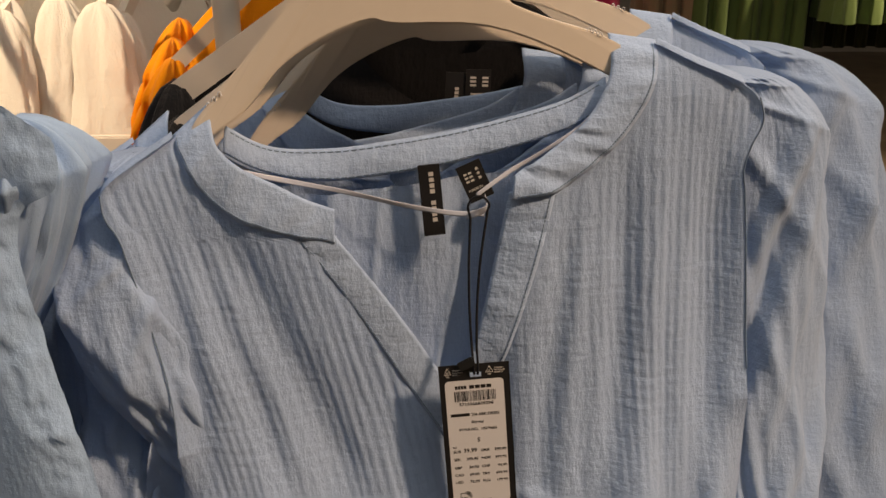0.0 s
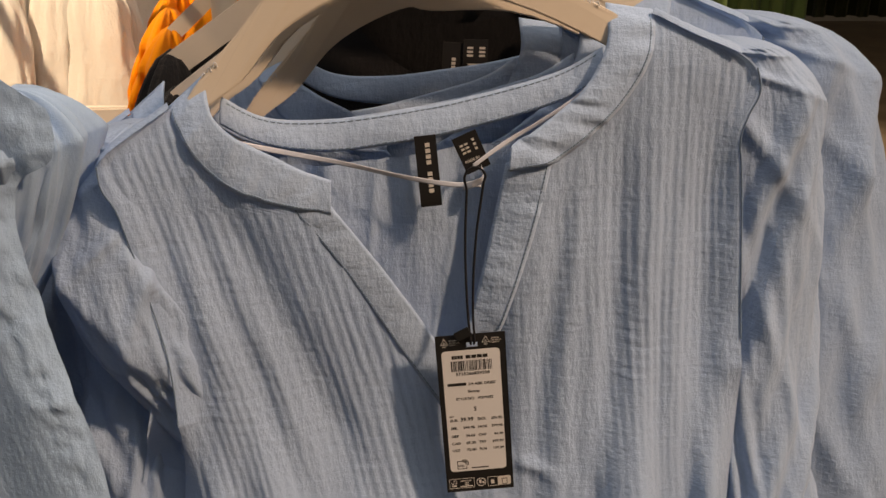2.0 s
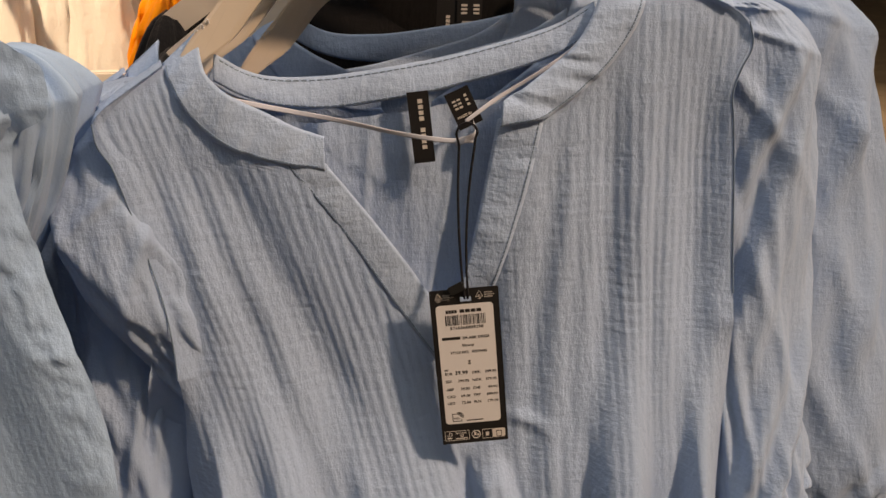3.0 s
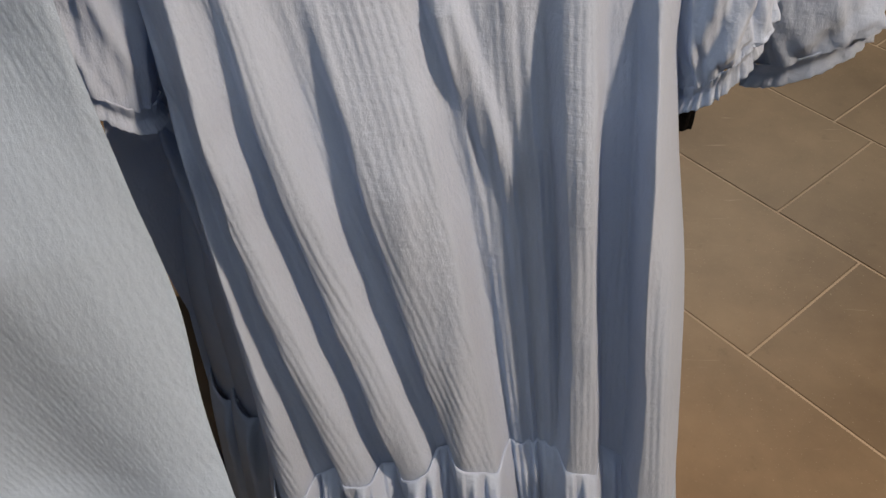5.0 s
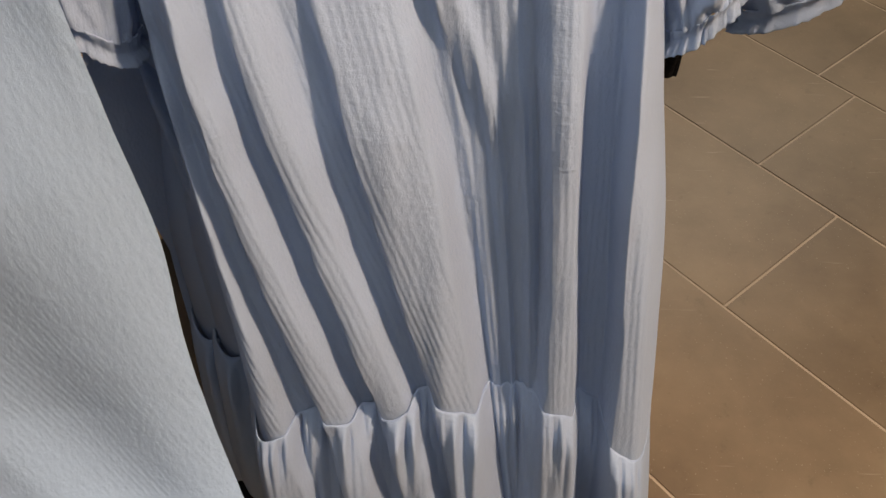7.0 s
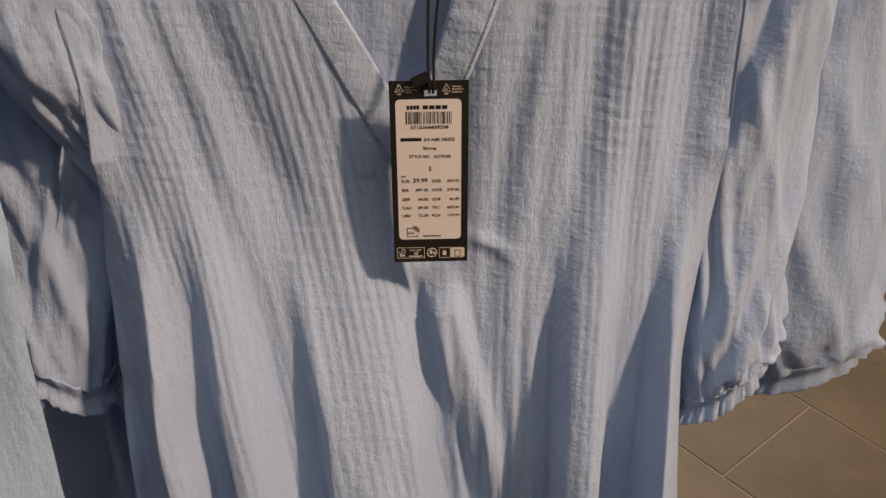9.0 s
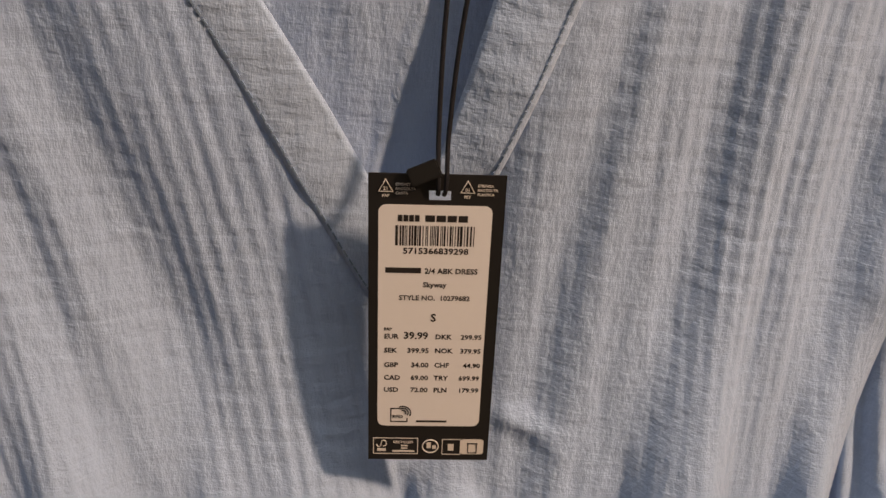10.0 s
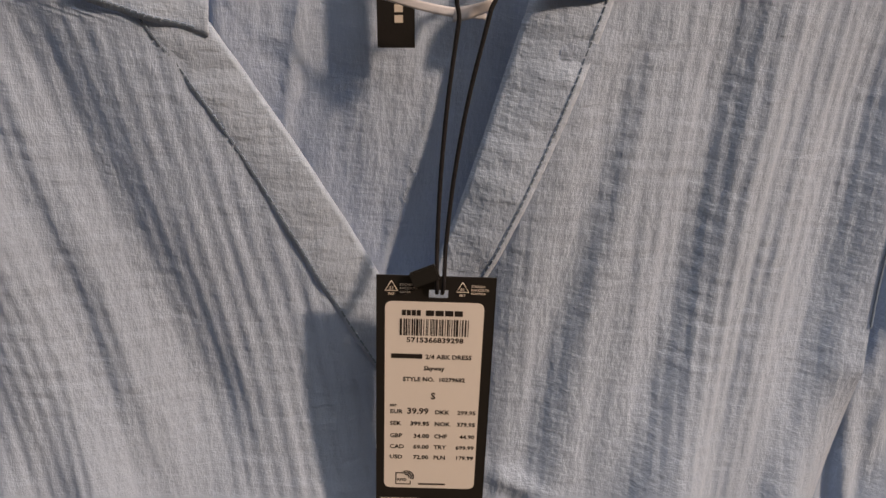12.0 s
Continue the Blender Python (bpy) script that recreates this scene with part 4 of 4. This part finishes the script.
bars([(23.0 * mm, -95.9 * mm, 11.2 * mm, .8 * mm)], INK, tag, TXT, "code_line")


def outline(x0_, y0_, x1_, y1_, w, mat, name):
    bars([((x0_ + x1_) / 2 * mm, -y0_ * mm, (x1_ - x0_) * mm, w * mm), ((x0_ + x1_) / 2 * mm, -y1_ * mm, (x1_ - x0_) * mm, w * mm),
          (x0_ * mm, -(y0_ + y1_) / 2 * mm, w * mm, (y1_ - y0_) * mm), (x1_ * mm, -(y0_ + y1_) / 2 * mm, w * mm, (y1_ - y0_) * mm)], mat, tag, TXT, name)


outline(1.9, 103.6, 18.3, 110.7, .3, PRINT, "paper_mark_frame")
bars([(4.9 * mm, -108.9 * mm, 3.2 * mm, 1.2 * mm), (13.3 * mm, -107.0 * mm, 2.6 * mm, .6 * mm), (13.3 * mm, -108.2 * mm, 2.4 * mm, .6 * mm), (13.0 * mm, -109.5 * mm, 8.2 * mm, .75 * mm)], PRINT, tag, TXT, "paper_mark")
tx("RECYCLED", 9.2, 105.9, 1.5, mat=PRINT)
cord("paper_mark_tree", [TXT @ Vector((x_ * mm, -y_ * mm, .0002)) for x_, y_ in ((3.0, 106.4), (3.9, 107.6), (5.6, 104.6), (6.6, 106.6), (5.4, 107.4))], .00018, PRINT, tag)
cord("sorting_mark", [TXT @ Vector(((23.0 + 2.9 * math.cos(a)) * mm, (-107.2 + 2.9 * math.sin(a)) * mm, .0002)) for a in np.linspace(0, 2 * math.pi, 12, endpoint=False)], .00024, PRINT, tag, cyclic=True)
bars([(22.4 * mm, -106.8 * mm, 1.6 * mm, 2.6 * mm), (24.4 * mm, -107.6 * mm, 1.4 * mm, 1.6 * mm)], PRINT, tag, TXT, "sorting_mark")
plate(8.6 * mm, 6.8 * mm, 1.2 * mm, .0001, TXT @ Matrix.Translation((34.2 * mm, -104.0 * mm, .00014)), PRINT, tag, "bin_mark_field")
outline(27.4, 104.0, 34.2, 110.8, .3, PRINT, "bin_mark_frame")
bars([(30.6 * mm, -107.6 * mm, 2.2 * mm, 3.0 * mm)], PRINT, tag, TXT, "bin_mark_label")
bars([(38.6 * mm, -105.9 * mm, 4.0 * mm, .5 * mm), (37.0 * mm, -108.2 * mm, .4 * mm, 4.0 * mm), (40.2 * mm, -108.2 * mm, .4 * mm, 4.0 * mm), (38.6 * mm, -110.1 * mm, 3.4 * mm, .4 * mm)], INK, tag, TXT, "bin_mark")
for cx, num, under_txt, lines, lx in ((5.6, "21", "PAP", ("ETICHETTA", "RACCOLTA", "CARTA"), 8.7), (32.0, "01", "PET", ("STRINGA", "RACCOLTA", "PLASTICA"), 35.2)):
    cord("recycling_triangle", [TXT @ Vector(((cx + x_) * mm, -(4.6 + y_) * mm, .0002)) for x_, y_ in ((0, -2.6), (2.3, 1.5), (-2.3, 1.5))], .00024, PRINT, tag, cyclic=True, smooth=False)
    tx(num, cx, 5.6, 1.6, "CENTER", PRINT)
    tx(under_txt, cx, 8.0, 1.4, "CENTER", PRINT)
    for k, line in enumerate(lines):
        tx(line, lx, 4.0 + 1.5 * k, 1.25, mat=PRINT)
# cord, seal and loop
knot = Vector((.0215, .492, 1.1965))
slot = TXT @ Vector((23.5 * mm, -6.0 * mm, .0008))
cord("cord", [knot + Vector((-.0075, -.004, .002)), Vector((.0132, .484, 1.165)), Vector((.0150, .478, 1.120)), slot + Vector((-.0012, -.001, .002)), slot + Vector((-.001, .001, -.001))], .0008, CORD, tag, "thin black cord")
cord("cord", [knot + Vector((.0025, -.004, .006)), Vector((.0195, .484, 1.165)), Vector((.0182, .478, 1.120)), slot + Vector((.0012, -.001, .002)), slot + Vector((.001, .001, -.001))], .0008, CORD, tag, "thin black cord")
cord("cord_loop", [knot + Vector((-.0075, -.004, .002)), knot + Vector((-.0085, -.004, .011)), knot + Vector((-.003, -.003, .0155)), knot + Vector((.0035, -.003, .011)), knot + Vector((.0025, -.004, .006))], .0008, CORD, tag)
seal = box(10.5 * mm, 6.0 * mm, 2.4 * mm, bevel=.0005)
bmesh.ops.transform(seal, matrix=TXT @ Matrix.Translation((17.8 * mm, 1.2 * mm, .0022)) @ Matrix.Rotation(radians(24), 4, "Z") @ Matrix.Rotation(radians(-18), 4, "X"), verts=seal.verts)
part("seal", seal, PLASTIC, tag, "black plastic seal")


def ribbon(name, pts, width, mat, label):
    """A flat band along a path, standing on edge."""
    q = np.linspace(0, 1, len(pts))
    fx, fy, fz = (lin(q, [p[k] for p in pts]) for k in range(3))
    p = np.linspace(0, 1, 80)[None, :]
    w = np.linspace(-.5, .5, 5)[:, None]
    X, Y, Z = fx(p) + 0 * w, fy(p) + .4 * width * w * np.sin(p * 9), fz(p) + width * w
    ob = hang(name, sheet_mesh(name, X, Y, Z, p + 0 * w, w + 0 * p), mat, thick=.0004)
    return ob


loop = thing("hanger_ribbon", (0, .5, 1.2), "narrow white satin hanger loop ribbon across the neck opening", "ribbon")
under(loop, ribbon("ribbon", [(-.128, .478, 1.232), (-.098, .490, 1.222), (-.060, .496, 1.2125), (-.025, .498, 1.2035), (.005, .498, 1.1985), (.023, .497, 1.1985)], .0030, SATIN, ""),
      ribbon("ribbon", [(.018, .500, 1.2095), (.038, .508, 1.222), (.058, .514, 1.2325), (.080, .520, 1.2455), (.090, .522, 1.2545)], .0030, SATIN, ""),
      ribbon("ribbon", [(.012, .496, 1.1975), (.018, .494, 1.2000), (.024, .494, 1.2035), (.023, .497, 1.2095)], .0045, SATIN, ""))


def woven_label(name, label, at, w, h, roll, rects, texts=()):
    base = thing(name, at, label, "label")
    m = pose(*at, 90, 0, 4) @ Matrix.Rotation(radians(roll), 4, "Z")
    made = [plate(w, h, 0, .0008, m @ Matrix.Translation((-w / 2, 0, 0)), WOVEN, None, "backing")]
    made.append(bars(rects, PRINT, None, m, "woven_marks", .0003, .0002))
    for text, size, x_, y_, turn in texts:
        made.append(lettering(text, size, (0, 0), PRINT, None, m @ Matrix.Translation((x_, y_, .0002)) @ Matrix.Rotation(radians(turn), 4, "Z")))
    under(base, *made)
    return base


woven_label("brand_label", "black woven brand label sewn inside the neck band", (-.0115, .5085, 1.2265), .0134, .046, 5,
            [(.001, -.006 - .0037 * k, .0030, .0026) for k in range(9) if k != 4])
woven_label("size_label", "black woven size label sewn beside the brand label", (.0122, .5065, 1.2275), .0158, .0245, 24,
            [(-.004 + .003 * k, -.006 - .0025 * r, .0022, .0012) for k in range(2) for r in range(3)] + [(.004, -.005 - .003 * r, .0018, .0016) for r in range(3)],
            [("MADE IN", .0024, -.006, -.0175, 0)])
woven_label("brand_label", "black woven brand label inside a black dress", (.0075, .635, 1.264), .0148, .037, -4, [(.001, -.012 - .003 * k, .0030, .0022) for k in range(8) if k != 4])
woven_label("size_label", "black woven size label inside a black dress", (.024, .635, 1.266), .0185, .031, -2,
            [(-.004 + .009 * k, -.006 - .0028 * r, .0045, .0016) for k in range(2) for r in range(3)] + [(0, -.018 - .003 * r, .011, .0012) for r in range(3)])

# ---- floor tiles, one by one ----
fa, fb, F0 = Vector((.653, -.757, 0)), Vector((.757, .653, 0)), Vector((.670, 1.271, 0))
TW, TLn = .355, .71
JOINTS = {-2: .60, -1: .194, 0: .0, 1: -.10}
bm = box(TLn - .0048, TW - .0048, .012, (0, 0, -.006), .0012)
tile_me = bpy.data.meshes.new("tile")
bm.to_mesh(tile_me)
bm.free()
tile_me.materials.append(TILE)
turn = math.degrees(math.atan2(fa.y, fa.x))
rng = random.Random(8)
far = []
for row in range(-24, 34):
    start = JOINTS.get(row, rng.uniform(0, TLn))
    for k in range(-16, 17):
        c = F0 + fb * (row + .5) * TW + fa * (start + (k + .5) * TLn)
        if not (x0 - .15 < c.x < x1 + .15 and y0 - .15 < c.y < y1 + .15):
            continue
        if -.6 < c.x < 4.6 and .2 < c.y < 6.6:
            ob = new("tile", tile_me)
            ob.matrix_world = pose(c.x, c.y, rng.uniform(-.0003, .0003), 0, 0, turn)
            ob.parent = FLOOR
        else:
            far.append(c)
co, quads = [], []
for c in far:
    i = len(co)
    co += [c + fa * sa * (TLn / 2 - .003) + fb * sb * (TW / 2 - .003) + Vector((0, 0, z)) for z in (0, -.006) for sa, sb in ((-1, -1), (1, -1), (1, 1), (-1, 1))]
    quads += [(i, i + 1, i + 2, i + 3)] + [(i + k, i + 4 + k, i + 4 + (k + 1) % 4, i + (k + 1) % 4) for k in range(4)]
me = bpy.data.meshes.new("far_tiles")
me.from_pydata(co, [], quads)
tagged(hang("far_tiles", me, TILE, FLOOR), kind="stuff")
